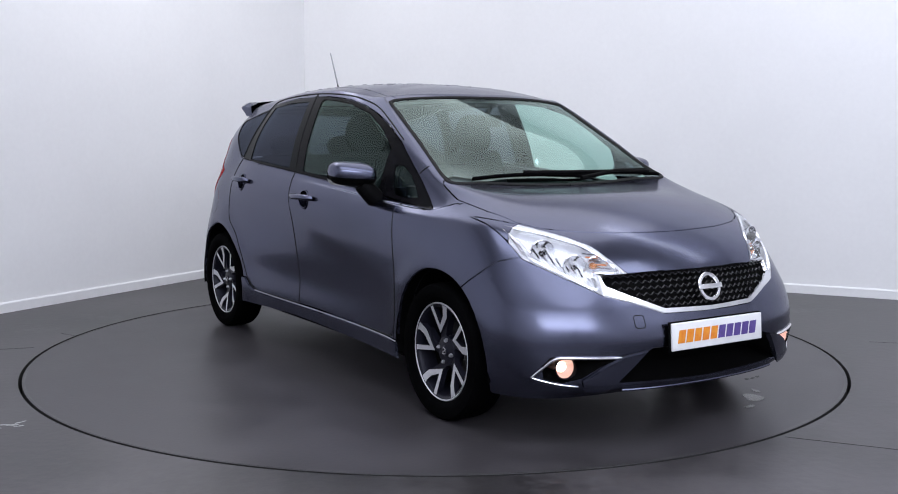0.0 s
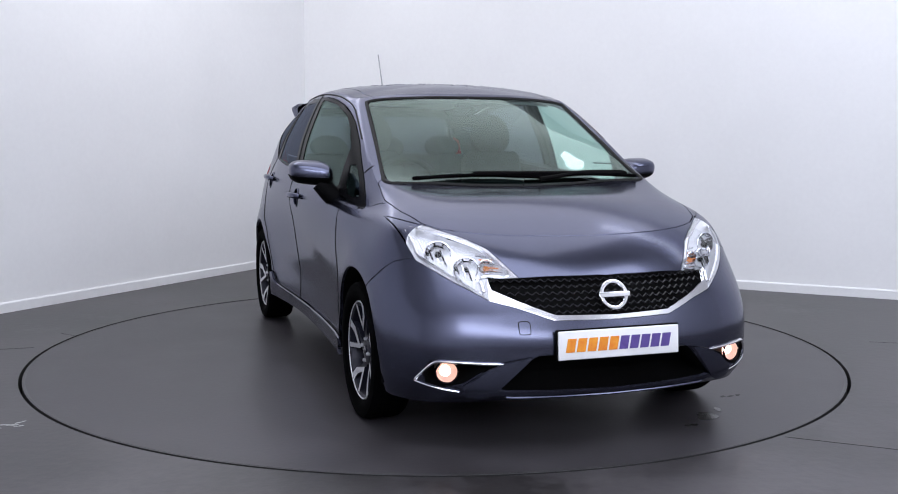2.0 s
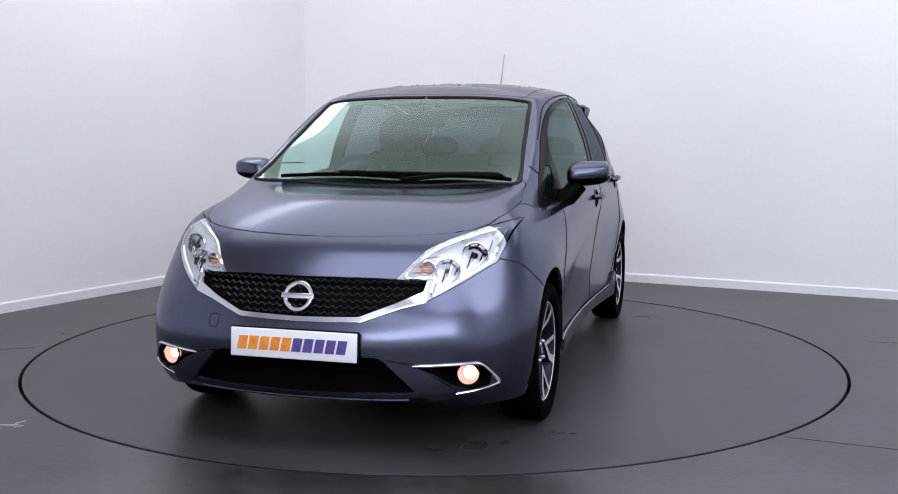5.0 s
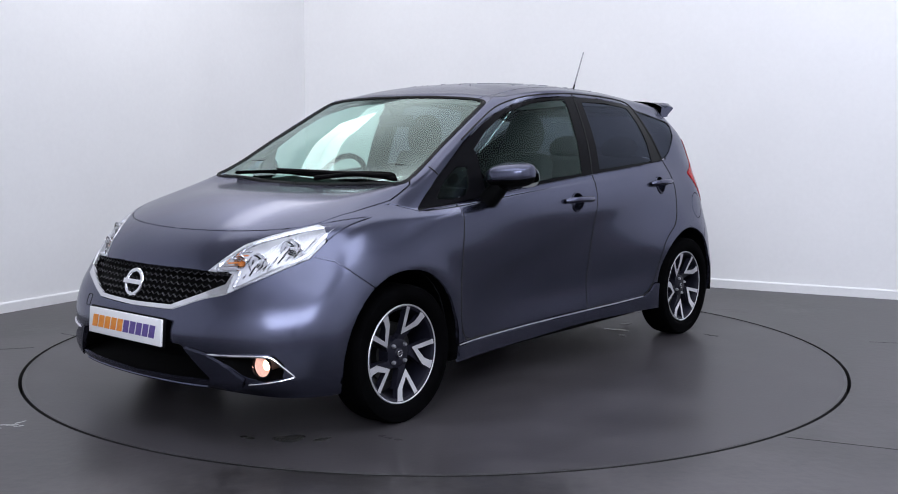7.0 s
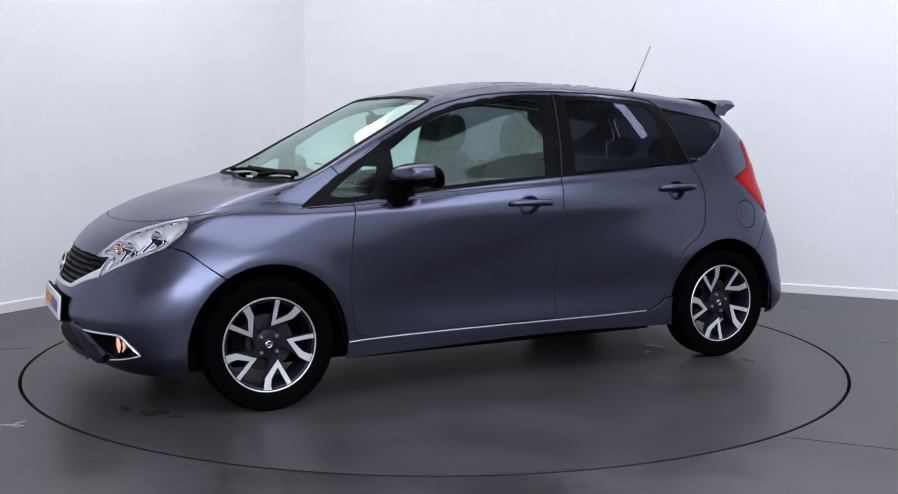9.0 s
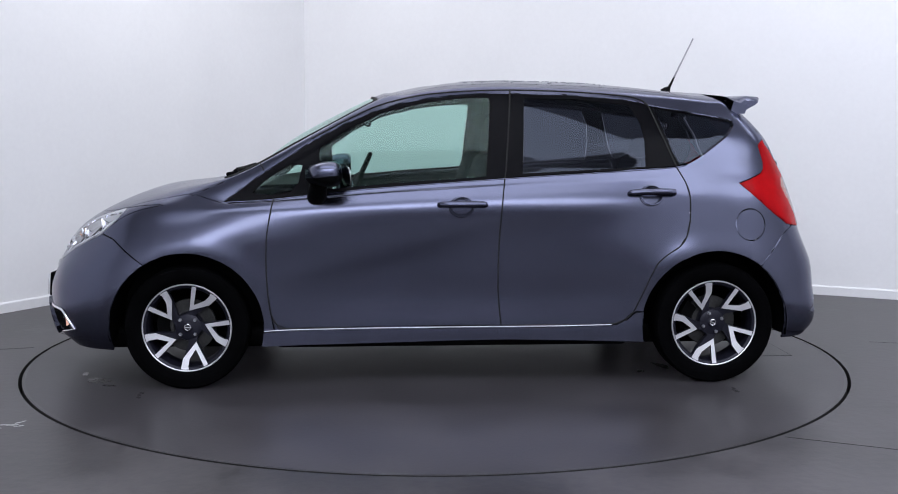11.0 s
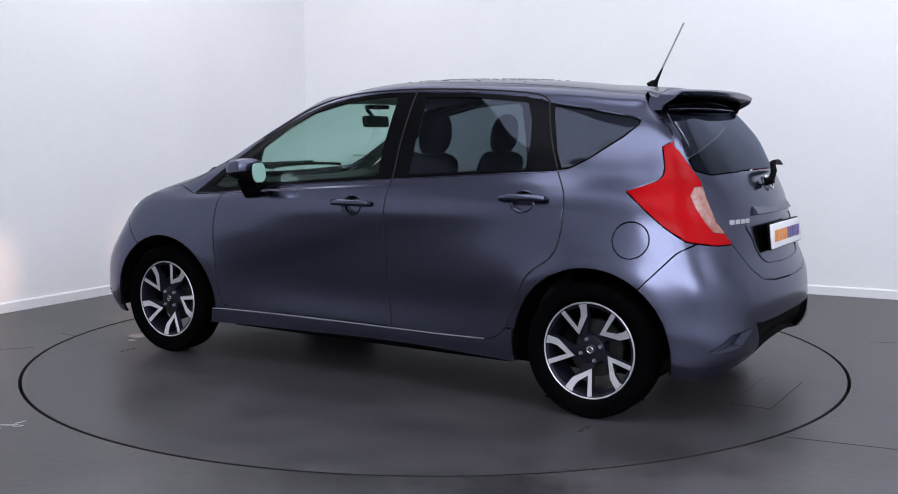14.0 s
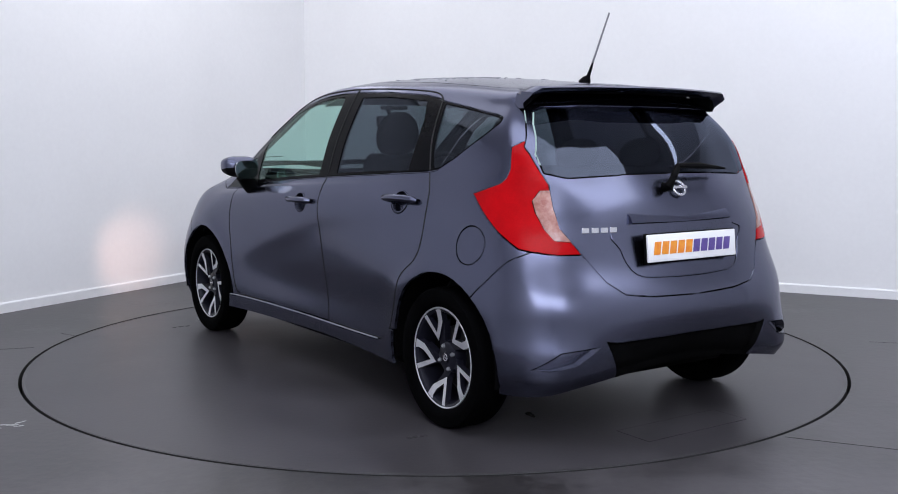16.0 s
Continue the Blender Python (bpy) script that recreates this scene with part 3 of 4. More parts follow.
def sheet(names, sides=(1, -1), gap=0.0034, skirt=0.014, lift=0.0, flip=False):
    """The panels of these names as one bmesh: edges drawn in by gap and turned in by skirt; with the normals that they have in the whole skin."""
    bm = bmesh.new()
    nl = bm.verts.layers.float_vector.new("skin_normal")
    for s in sides:
        made = {}
        for f in (f for n in names for f in SHEETS[n]):
            loop = []
            for v in f.verts:
                if v not in made:
                    w = bm.verts.new((v.co.x, v.co.y * s, v.co.z))
                    w[nl] = Vector((v.normal.x, v.normal.y * s, v.normal.z)) if abs(v.co.y) > 1e-4 else Vector((v.normal.x, 0, v.normal.z)).normalized()
                    made[v] = w
                loop.append(made[v])
            bm.faces.new(loop if s > 0 else loop[::-1])
    bmesh.ops.remove_doubles(bm, verts=[v for v in bm.verts if abs(v.co.y) < 1e-4], dist=2e-4)
    edge = [e for e in bm.edges if e.is_boundary]
    if gap or lift:
        move = {}
        for e in edge:
            f = e.link_faces[0]
            d = (f.calc_center_median() - (e.verts[0].co + e.verts[1].co) / 2)
            along = (e.verts[1].co - e.verts[0].co).normalized()
            d -= along * d.dot(along)
            if d.length > 1e-7:
                for v in e.verts:
                    move.setdefault(v, []).append(d.normalized())
        for v, ds in move.items():
            d = sum(ds, Vector())
            if d.length > 1e-3 and abs(v.co.y) > 1e-4:
                v.co += d.normalized() * gap
        for v in bm.verts:
            v.co += Vector(v[nl]) * lift
    if skirt:
        r = bmesh.ops.extrude_edge_only(bm, edges=edge)
        for v in (g for g in r["geom"] if isinstance(g, bmesh.types.BMVert)):
            v.co -= Vector(v[nl]) * skirt
    return bm


def panel(name, names, mat, parent, label="", **kw):
    bm = sheet(names, **kw)
    nl = bm.verts.layers.float_vector["skin_normal"]
    normals = [tuple(v[nl]) for v in bm.verts]
    ob = finish(name, bm, mat, parent)
    ob.data.normals_split_custom_set_from_vertices(normals)
    return tagged(ob, label)


for name, label in (("front_bumper", ""), ("nose_panel", ""), ("bonnet", ""), ("roof", "grey roof beaded with water drops"), ("tailgate", ""), ("rear_bumper", "")):
    panel(name, [name], PAINT, car, label)
panel("body_shell", ["body_side"], PAINT, car)
panel("windscreen", ["windscreen"], SCREEN, car, "green-tinted windscreen", skirt=0)
panel("rear_window", ["rear_glass"], REAR_GLASS, car, "dark tinted rear window", skirt=0)
panel("scuttle", ["scuttle"], BLACK_PLASTIC, car, "black plastic scuttle panel")
panel("grille_backing", ["grille"], BLACK_PLASTIC, car, lift=-.03, gap=0, skirt=-.03)
panel("grille_trim", ["grille_trim"], CHROME, car, "chrome strip under the grille", lift=.006, gap=0)
panel("lower_intake", ["lower_intake"], BLACK_PLASTIC, car, "black lower intake", lift=-.12, gap=0, skirt=-.12)
panel("front_lip", ["front_lip"], PAINT, car, lift=.012, gap=0)
panel("diffuser", ["diffuser"], BLACK_PLASTIC, car, "black plastic diffuser", lift=-.03, gap=0, skirt=-.03)
for s, word in ((1, "left"), (-1, "right")):
    o = dict(sides=(s,))
    panel("front_wing", ["front_wing"], PAINT, car, **o)
    surround = panel("window_surround", ["window_surround"], BLACK_TRIM, car, "black pillars and window frames", **o)
    for n, m in (("front_quarter_glass", CLEAR), ("rear_quarter_glass", PRIVACY)):
        panel(n, [n], m, surround, skirt=.004, gap=0, lift=-.003, **o)
    for n, m in (("front_door", CLEAR), ("rear_door", PRIVACY)):
        d = panel(n, [n], PAINT, car, **o)
        panel("handle_cup", [n + "_cup"], PAINT, d, lift=-.026, gap=0, skirt=-.026, **o)
        panel("door_glass", [n + "_glass"], m, d, "green-tinted glass" if m is CLEAR else "dark privacy glass", skirt=.004, gap=0, lift=-.003, **o)
    panel("side_skirt", ["side_skirt"], PAINT, car, lift=.016, **o)
    panel("fuel_flap", ["fuel_flap"], PAINT, car, **o) if s > 0 else panel("rear_quarter_skin", ["fuel_flap"], PAINT, car, gap=0, skirt=0, **o)
    panel("bumper_fin", ["bumper_fin"], PAINT, car, lift=.018, gap=.001, skirt=.022, **o)
    panel("fog_recess", ["fog_recess"], BLACK_PLASTIC, car, lift=-.135, gap=0, skirt=-.135, **o)
    panel("tail_light", ["tail_lamp"], RED, car, "red tail lamp lens", lift=.004, **o)
    panel("reverse_lens", ["reverse_lens"], REVERSE, car, "clear pinkish reversing lens", lift=.004, gap=.001, **o)
    panel("vent_recess", ["vent_recess"], PAINT, car, lift=-.035, gap=0, skirt=-.035, **o)

# ---- the car's fittings ----
skin = BVHTree.FromBMesh(half)


def on_skin(origin, way, lift=0.0):
    """Where a ray meets the left half of the skin, lifted off it."""
    p, n, _, _ = skin.ray_cast(Vector(origin), Vector(way).normalized())
    return None if p is None else p + (n if n.dot(Vector(way)) < 0 else -n) * lift


def from_side(pts, lift=0.0, n=6):
    ps = [on_skin((x, 1.6, z), (0, -1, 0), lift) for x, z in curve_line(pts, n)]
    return [p for p in ps if p is not None]


def from_front(pts, lift=0.0, n=6):
    ps = [on_skin((3.0, y, z), (-1, 0, 0), lift) for y, z in curve_line(pts, n)]
    return [p for p in ps if p is not None]


def mirrored(bm, s):
    if s < 0:
        for v in bm.verts:
            v.co.y = -v.co.y
        bmesh.ops.reverse_faces(bm, faces=bm.faces)
    return bm


# underside and wheel housings
bm = bmesh.new()
box(bm, (-1.56, -.64, .165), (1.80, .64, .27), .03)
box(bm, (-.88, -.735, .178), (.88, .735, .26), .02)
part("underbody", bm, BLACK_PLASTIC, car)
for x in (AXLE, -AXLE):
    for s in (1, -1):
        bm = bmesh.new()
        arc = [(x + .374 * math.cos(a), HUB_Z + .374 * math.sin(a)) for a in (radians(-9 + 198 * k / 30) for k in range(31))]
        rows = [[bm.verts.new((px, y, pz)) for px, pz in arc] for y in (.832 if x > 0 else .825, .70, .48)]
        for a, b in zip(rows, rows[1:]):
            for k in range(30):
                bm.faces.new((a[k], a[k + 1], b[k + 1], b[k]))
        bm.faces.new(rows[-1])
        part("wheel_housing", mirrored(bm, s), BLACK_PLASTIC, car)


# wheels
def build_wheel():
    bm = bmesh.new()
    lathe(bm, [(.205, -.09), (.19, -.08), (.186, -.03), (.188, .03), (.196, .052), (.209, .058)], 64, "Y")
    hub = bmesh.new()
    lathe(hub, [(.0001, .034), (.05, .034), (.064, .028), (.07, .010), (.07, -.02)], 40, "Y")
    wheel = part("wheel", bm, ALLOY_DARK, car)
    part("hub", hub, ALLOY_DARK, wheel)
    bm = bmesh.new()
    lathe(bm, [(.207, .052), (.2085, .059), (.2125, .061), (.216, .058), (.217, .050)], 64, "Y")
    part("rim_edge", bm, ALLOY, wheel, "bright machined rim edge")
    bm = bmesh.new()
    lathe(bm, [(.206, -.09), (.225, -.098), (.262, -.100), (.285, -.094), (.296, -.078), (.300, -.05), (.3005, 0), (.300, .04), (.297, .062), (.289, .073), (.262, .077), (.24, .074), (.225, .066), (.214, .054)], 72, "Y")
    for v in list(bm.verts):
        r = math.hypot(v.co.x, v.co.z)
        if abs(r - .300) < .0035 and abs(v.co.y) < .06:
            v.co.x, v.co.z = v.co.x * (1 - .008 * (abs(v.co.y) < .01)), v.co.z * (1 - .008 * (abs(v.co.y) < .01))
    part("tyre", bm, RUBBER, wheel, "black low-profile tyre")

    def pt(a, r, y):
        return Vector((-r * math.sin(radians(a)), y, r * math.cos(radians(a))))

    def facet(bm, turn, flat, rim_y, deep, quads, outline):
        """A bevelled plate: places (across, up) turned round the hub, dished outward with the radius."""
        def place(u, v, e, grow):
            r = math.hypot(u, v)
            a = math.degrees(math.atan2(u, v)) + turn
            return pt(a, r * grow, flat + (rim_y - flat) * (r - .07) / .14 - e)
        top = [bm.verts.new(place(u, v, 0, 1)) for u, v in outline]
        mid_u, mid_v = sum(p[0] for p in outline) / len(outline), sum(p[1] for p in outline) / len(outline)
        low = [bm.verts.new(place(u + (u - mid_u) * .06, v + (v - mid_v) * .06, deep, 1)) for u, v in outline]
        for q in quads:
            bm.faces.new([top[i] for i in q])
        n = len(outline)
        for i in range(n):
            bm.faces.new((top[i], top[(i + 1) % n], low[(i + 1) % n], low[i])).material_index = 1
        bmesh.ops.recalc_face_normals(bm, faces=bm.faces)

    # a slim straight arm and a broad cranked one that meet in a point over the hub
    VEE = [(.029, .2125), (.0105, .082), (.108, .109), (.149, .1465), (.120, .178), (.110, .154), (.086, .130), (.033, .109), (.051, .208)]
    LEG = [(-.030, .030), (.034, .030), (.040, .062), (.108, .110), (.060, .112), (.030, .100), (.0105, .084), (-.012, .060)]
    for k in range(5):
        bm = bmesh.new()
        facet(bm, 72 * k, .034, .057, .026, [(0, 1, 7, 8), (1, 2, 6, 7), (2, 5, 6), (2, 3, 4, 5)], VEE)
        part("spoke", bm, [ALLOY, ALLOY_DARK], wheel, "machined twin spoke with dark flanks")
        bm = bmesh.new()
        facet(bm, 72 * k, .029, .040, .03, [(0, 1, 2, 7), (2, 5, 6, 7), (2, 3, 4, 5)], LEG)
        part("spoke_side", bm, [ALLOY_DARK, ALLOY_DARK], wheel)
    for k in range(4):
        a = 45 + 90 * k
        bm = bmesh.new()
        c = pt(a, .050, 0)
        lathe(bm, [(.0001, .046), (.006, .046), (.009, .040), (.0095, .028)], 6, "Y", c)
        part("wheel_nut", bm, LIP, wheel)
    bm = bmesh.new()
    lathe(bm, [(.0001, .040), (.016, .040), (.021, .038), (.026, .033)], 28, "Y")
    part("centre_cap", bm, ALLOY_DARK, wheel)
    bm = bmesh.new()
    tube(bm, [(.014 * math.cos(a), .0405, .014 * math.sin(a)) for a in (2 * math.pi * k / 20 for k in range(20))], .0022, 6, True)
    box(bm, (-.017, .038, -.003), (.017, .0425, .003))
    part("cap_badge", bm, CHROME, wheel)
    bm = bmesh.new()
    lathe(bm, [(.06, -.020), (.128, -.020), (.130, -.023), (.130, -.038), (.06, -.038)], 48, "Y")
    part("brake_disc", bm, STEEL, wheel)
    bm = bmesh.new()
    slab(bm, [pt(a, r, -.05) for a, r in [(230 + 10 * k, .155) for k in range(7)] + [(290 - 10 * k, .095) for k in range(7)]], (0, .04, 0))
    part("brake_caliper", bm, BLACK_PLASTIC, wheel)
    return wheel


first = build_wheel()
SEAT_Y = .765
first.matrix_basis = pose(AXLE, SEAT_Y, .300, 0, 0, 0)
copy_thing(first, pose(-AXLE, SEAT_Y, .300, 0, -22.8, 0))
copy_thing(first, pose(AXLE, -SEAT_Y, .300, 0, 33, 180))
copy_thing(first, pose(-AXLE, -SEAT_Y, .300, 0, 51, 180))


# lamps
REFLECTOR = mottle(material("lamp_reflector", (0.85, 0.85, 0.88), 0.08, 1.0), (0.78, 0.78, 0.82), (0.92, 0.92, 0.94), (9, 60), 0.02)
BEZEL = mottle(material("silver_bezel", (0.85, 0.85, 0.87), 0.25, 0.15), (0.80, 0.80, 0.83), (0.88, 0.88, 0.90), (9, 60), 0.0)
AMBER = material("amber_bulb", (0.85, 0.28, 0.06), 0.25, Coat_Weight=1.0)
mottle(AMBER, (0.8, 0.24, 0.05), (0.9, 0.33, 0.08), (20, 90), 0)
GLOW = material("fog_lamp_glow", (0.25, 0.18, 0.15), 0.3)
GLOW.node_tree.nodes["Principled BSDF"].inputs["Emission Color"].default_value = (1.0, 0.56, 0.46, 1)
GLOW.node_tree.nodes["Principled BSDF"].inputs["Emission Strength"].default_value = 0.8
CORE = material("lamp_core", (1, 0.8, 0.7), 0.3)
CORE.node_tree.nodes["Principled BSDF"].inputs["Emission Color"].default_value = (1.0, 0.60, 0.48, 1)
CORE.node_tree.nodes["Principled BSDF"].inputs["Emission Strength"].default_value = 8500.0
BARREL = mottle(material("warm_lamp_barrel", (0.05, 0.03, 0.025), 0.5), (0.30, 0.17, 0.12), (0.36, 0.21, 0.16), (20, 90), 0)
LAMP_OUT = [(.712, .868), (.700, .80), (.688, .752), (.60, .688), (.505, .630), (.497, .690), (.395, .697), (.465, .785), (.53, .818), (.62, .850)]


def bowl(bm, c, r, depth, way):
    q = Vector(way).to_track_quat("X", "Z").to_matrix().to_4x4()
    n0 = set(bm.verts)
    lathe(bm, [(r, 0), (r * .92, -depth * .3), (r * .7, -depth * .7), (r * .3, -depth * .95), (.0001, -depth)], 28, "X")
    bmesh.ops.transform(bm, matrix=Matrix.Translation(c) @ q, verts=[v for v in bm.verts if v not in n0])
    # some facets coloured black, standing in for dark reflections in the bowl
    for k, f in enumerate(f for f in bm.faces if n0.isdisjoint(f.verts)):
        f.material_index = 1 if (k * 7 + k // 28 * 3) % 9 < 3 and k % 28 not in (3, 4, 12, 13) else 0


for s in (1, -1):
    lamp = panel("headlight", ["headlight"], BEZEL, car, "clear headlight with silver housing", sides=(s,), lift=-.045, gap=0, skirt=-.045)
    panel("lens", ["headlight"], LENS, lamp, "clear lens", sides=(s,), gap=.002, skirt=.004)
    panel("lamp_tip", ["headlight_tip"], PAINT, lamp, "grey painted tip", sides=(s,), gap=.004)
    bm = bmesh.new()
    loop = from_front(LAMP_OUT + LAMP_OUT[:1], -.008, 4)
    tube(bm, loop[:-1], .0085, 6, True)
    part("bezel", mirrored(bm, s), CHROME, lamp, "bright chrome surround")
    for (y, z), r, back in (((.630, .782), .050, -.028), ((.545, .728), .046, -.026), ((.468, .735), .027, -.018)):
        c = on_skin((3, y, z), (-1, 0, 0), back)
        bm = bmesh.new()
        bowl(bm, c, r, .045, (1, .32, .1))
        tube(bm, [Vector(c) + Vector((-.30 * r * math.cos(a), r * math.cos(a), r * math.sin(a))) for a in (2 * math.pi * k / 24 for k in range(24))], .003, 5, True)
        part("reflector", mirrored(bm, s), [REFLECTOR, BLACK_TRIM], lamp, "faceted reflector, black facets standing in for dark reflections", smooth=False)
    for (y, z), r, m in (((.468, .735), .013, AMBER), ((.630, .782), .013, BLACK_TRIM), ((.545, .728), .011, BLACK_TRIM)):
        c = on_skin((3, y, z), (-1, 0, 0), -.034)
        bm = bmesh.new()
        bmesh.ops.create_uvsphere(bm, u_segments=14, v_segments=8, radius=r, matrix=Matrix.Translation(c) @ Matrix.Diagonal((1.5, 1, 1, 1)))
        part("bulb", mirrored(bm, s), m, lamp)
    for k in range(9):
        a, b = (.512 + .020 * k, .672 + .012 * k), (.516 + .020 * k, .690 + .012 * k + .022 * (k % 3))
        p, q = on_skin((3, *a), (-1, 0, 0), -.024), on_skin((3, *b), (-1, 0, 0), -.024)
        bm = bmesh.new()
        tube(bm, [p, q], .0036, 5)
        part("rib", mirrored(bm, s), BLACK_TRIM if k % 2 else REFLECTOR, lamp)
    for k in range(5):
        z = .712 + .013 * k
        ends = [on_skin((3, y, z + .1 * (y - .43)), (-1, 0, 0), -.012) for y in (.415 + .010 * k, .445 + .008 * k, .472 + .006 * k)]
        bm = bmesh.new()
        tube(bm, ends, .0034, 5)
        part("turn_signal_bar", mirrored(bm, s), AMBER if k % 2 else REFLECTOR, lamp)
    # fog lamps: a deep warm barrel with the bulb at its foot, inside a glowing dish
    aim = Matrix.Translation((1.918, .640, .326)) @ pose(0, 0, 0, 0, 1.5, 4)

    def turned(profile, n=28):
        b = bmesh.new()
        lathe(b, profile, n, "X")
        bmesh.ops.transform(b, matrix=aim, verts=b.verts)
        return mirrored(b, s)

    fog = part("fog_lamp", turned([(.022, -.019), (.022, -.115), (.0001, -.117)]), BARREL, car, "round fog lamp, lit")
    part("reflector", turned([(.043, .004), (.036, -.008), (.028, -.016), (.022, -.019)]), GLOW, fog, "glowing warm white dish")
    part("bulb", turned([(.0095, -.1125), (.0001, -.108)], 16), CORE, fog, "white-hot bulb")
    part("lens", turned([(.043, .005), (.030, .012), (.015, .0155), (.0001, .0165)]), LENS, fog, "clear lens")
    bm = bmesh.new()
    tube(bm, [Vector((1.928, .640, .326)) + Vector((-.011 * math.cos(a), .044 * math.cos(a), .044 * math.sin(a))) for a in (2 * math.pi * k / 24 for k in range(24))], .005, 6, True)
    part("bezel", mirrored(bm, s), BLACK_TRIM, fog)
    bm = bmesh.new()
    tube(bm, from_front([(.45, .369), (.55, .371), (.655, .373), (.690, .367), (.718, .335), (.744, .294), (.738, .284), (.68, .267), (.60, .254)], .003, 5), [.002] + [.0065] * 19 + [.0055] * 6 + [.0042] * 16, 8)
    part("fog_lamp_trim", mirrored(bm, s), CHROME, car, "chrome trim round the fog lamp")

# bright line along the lower lip
bm = bmesh.new()
tube(bm, [Vector((q.x, q.y, q.z)) for q in (Vector(on_skin((3, abs(y) + 1e-4, .236 + .01 * abs(y)), (-1, 0, 0), .013)) * 1.0 for y in np.linspace(0, .43, 16))], .0058, 6)
part("lip_strip", bm, PAINT, car, "raised strip along the lower lip")
bm = bmesh.new()
tube(bm, [Vector((q.x, -q.y, q.z)) for q in (Vector(on_skin((3, abs(y) + 1e-4, .236 + .01 * abs(y)), (-1, 0, 0), .013)) for y in np.linspace(0, .43, 16))], .0058, 6)
part("lip_strip", bm, PAINT, car, "raised strip along the lower lip")

# grille: a lattice of small ribs in front of its backing
bm = bmesh.new()
for r in range(6):
    z = .556 + .0235 * r
    half_w = np.interp(z, [.545, .60, .64, .69], [.235, .36, .45, .465])
    k = 0
    y = -half_w + (.0 if r % 2 else .0165)
    while y < half_w - .02:
        ps = []
        for dy, dz in ((0, 0), (.0165, .011), (.033, 0)):
            p = on_skin((3, abs(y + dy), z + dz), (-1, 0, 0), -.008)
            if p is not None:
                ps.append(Vector((p.x, p.y if y + dy > 0 else -p.y, p.z)))
        if len(ps) == 3:
            tube(bm, ps, .0036, 5)
        y += .033
part("grille_mesh", bm, mottle(material("black_gloss_mesh", (0.01, 0.01, 0.012), 0.25), (0.008, 0.008, 0.010), (0.013, 0.013, 0.016), bump=0), car, "black honeycomb grille mesh")


def emblem(name, centre, r, thick, face, parent):
    """A plain ring with a bar across it; face is +1 for the nose and -1 for the tail."""
    bm = bmesh.new()
    tube(bm, [(0, r * 1.02 * math.cos(a), r * math.sin(a)) for a in (2 * math.pi * k / 36 for k in range(36))], thick, 8, True)
    for v in bm.verts:
        v.co.x *= .7
    box(bm, (-.004, -r * 1.28, -r * .2), (.009, r * 1.28, r * .2), .002)
    bmesh.ops.transform(bm, matrix=pose(*centre, 0, -18 if face > 0 else -28, 0 if face > 0 else 180), verts=bm.verts)
    part(name, bm, CHROME, parent, "chrome ring emblem with a bar")


emblem("emblem", (2.066, 0, .620), .052, .0085, 1, car)
emblem("emblem", (-1.840, 0, 1.020), .033, .0065, -1, car)

PLATE_WHITE = mottle(material("white_plate_plastic", (0.8, 0.8, 0.81), 0.25), (0.76, 0.76, 0.77), (0.82, 0.82, 0.83), (5, 70), 0)
ORANGE = mottle(material("orange_print", (0.75, 0.25, 0.02), 0.4), (0.72, 0.2, 0.015), (0.8, 0.32, 0.03), (30, 90), 0)
PURPLE = mottle(material("purple_print", (0.09, 0.06, 0.24), 0.4), (0.08, 0.05, 0.22), (0.11, 0.07, 0.28), (30, 90), 0)


def number_plate(m):
    """A white plate with a row of slanting plain bars, the first half orange and the second purple; its face looks along +x."""
    bm = bmesh.new()
    box(bm, (-.012, -.26, -.0555), (0, .26, .0555), .004)
    plate = part("number_plate", bm, PLATE_WHITE, car, "white plate with orange and purple bars")
    plate.matrix_basis = m
    bm = bmesh.new()
    box(bm, (-.022, -.265, -.0605), (-.0122, .265, .0605), .003)
    part("plate_holder", bm, BLACK_PLASTIC, plate)
    for k in range(10):
        y0, w, h = -.228 + .0455 * k, .037, .026
        bm = bmesh.new()
        slab(bm, [(.0006, y0 - .004, -h), (.0006, y0 + w - .004, -h), (.0006, y0 + w + .006, h), (.0006, y0 + .006, h)], (.0014, 0, 0))
        part("printed_bar", bm, ORANGE if k < 5 else PURPLE, plate, smooth=False)


number_plate(pose(2.124, 0, .441, 0, -4, 0))
number_plate(pose(-1.930, 0, .787, 0, -6, 180))

# tailgate fittings
bm = bmesh.new()
sec = [(-.03, -.030), (-.002, -.028), (.004, -.022), (-.006, .004), (-.034, .036)]
prof = [[bm.verts.new((-1.872 + .0 - dx + .06 * y * y, y, .905 + dz * (1 - .25 * abs(y) / .29))) for dx, dz in sec] for y in np.linspace(-.292, .292, 15)]
for a, b in zip(prof, prof[1:]):
    for k in range(len(sec)):
        bm.faces.new((a[k], a[(k + 1) % len(sec)], b[(k + 1) % len(sec)], b[k]))
bm.faces.new(prof[0])
bm.faces.new(prof[-1])
bmesh.ops.recalc_face_normals(bm, faces=bm.faces)
part("tailgate_grip", bm, PAINT, car)
rim = smooth_outline([(-.33, .86), (-.345, .78), (-.29, .685), (-.15, .668), (0, .665), (.15, .668), (.29, .685), (.345, .78), (.33, .86)], 4)[:-4]
bm = bmesh.new()
ps = [(p, y) for p, y in ((on_skin((-3, abs(y) + 1e-4, z), (1, 0, 0), .001), y) for y, z in rim) if p is not None]
tube(bm, [Vector((p.x, math.copysign(p.y, y), p.z)) for p, y in ps], .0035, 6)
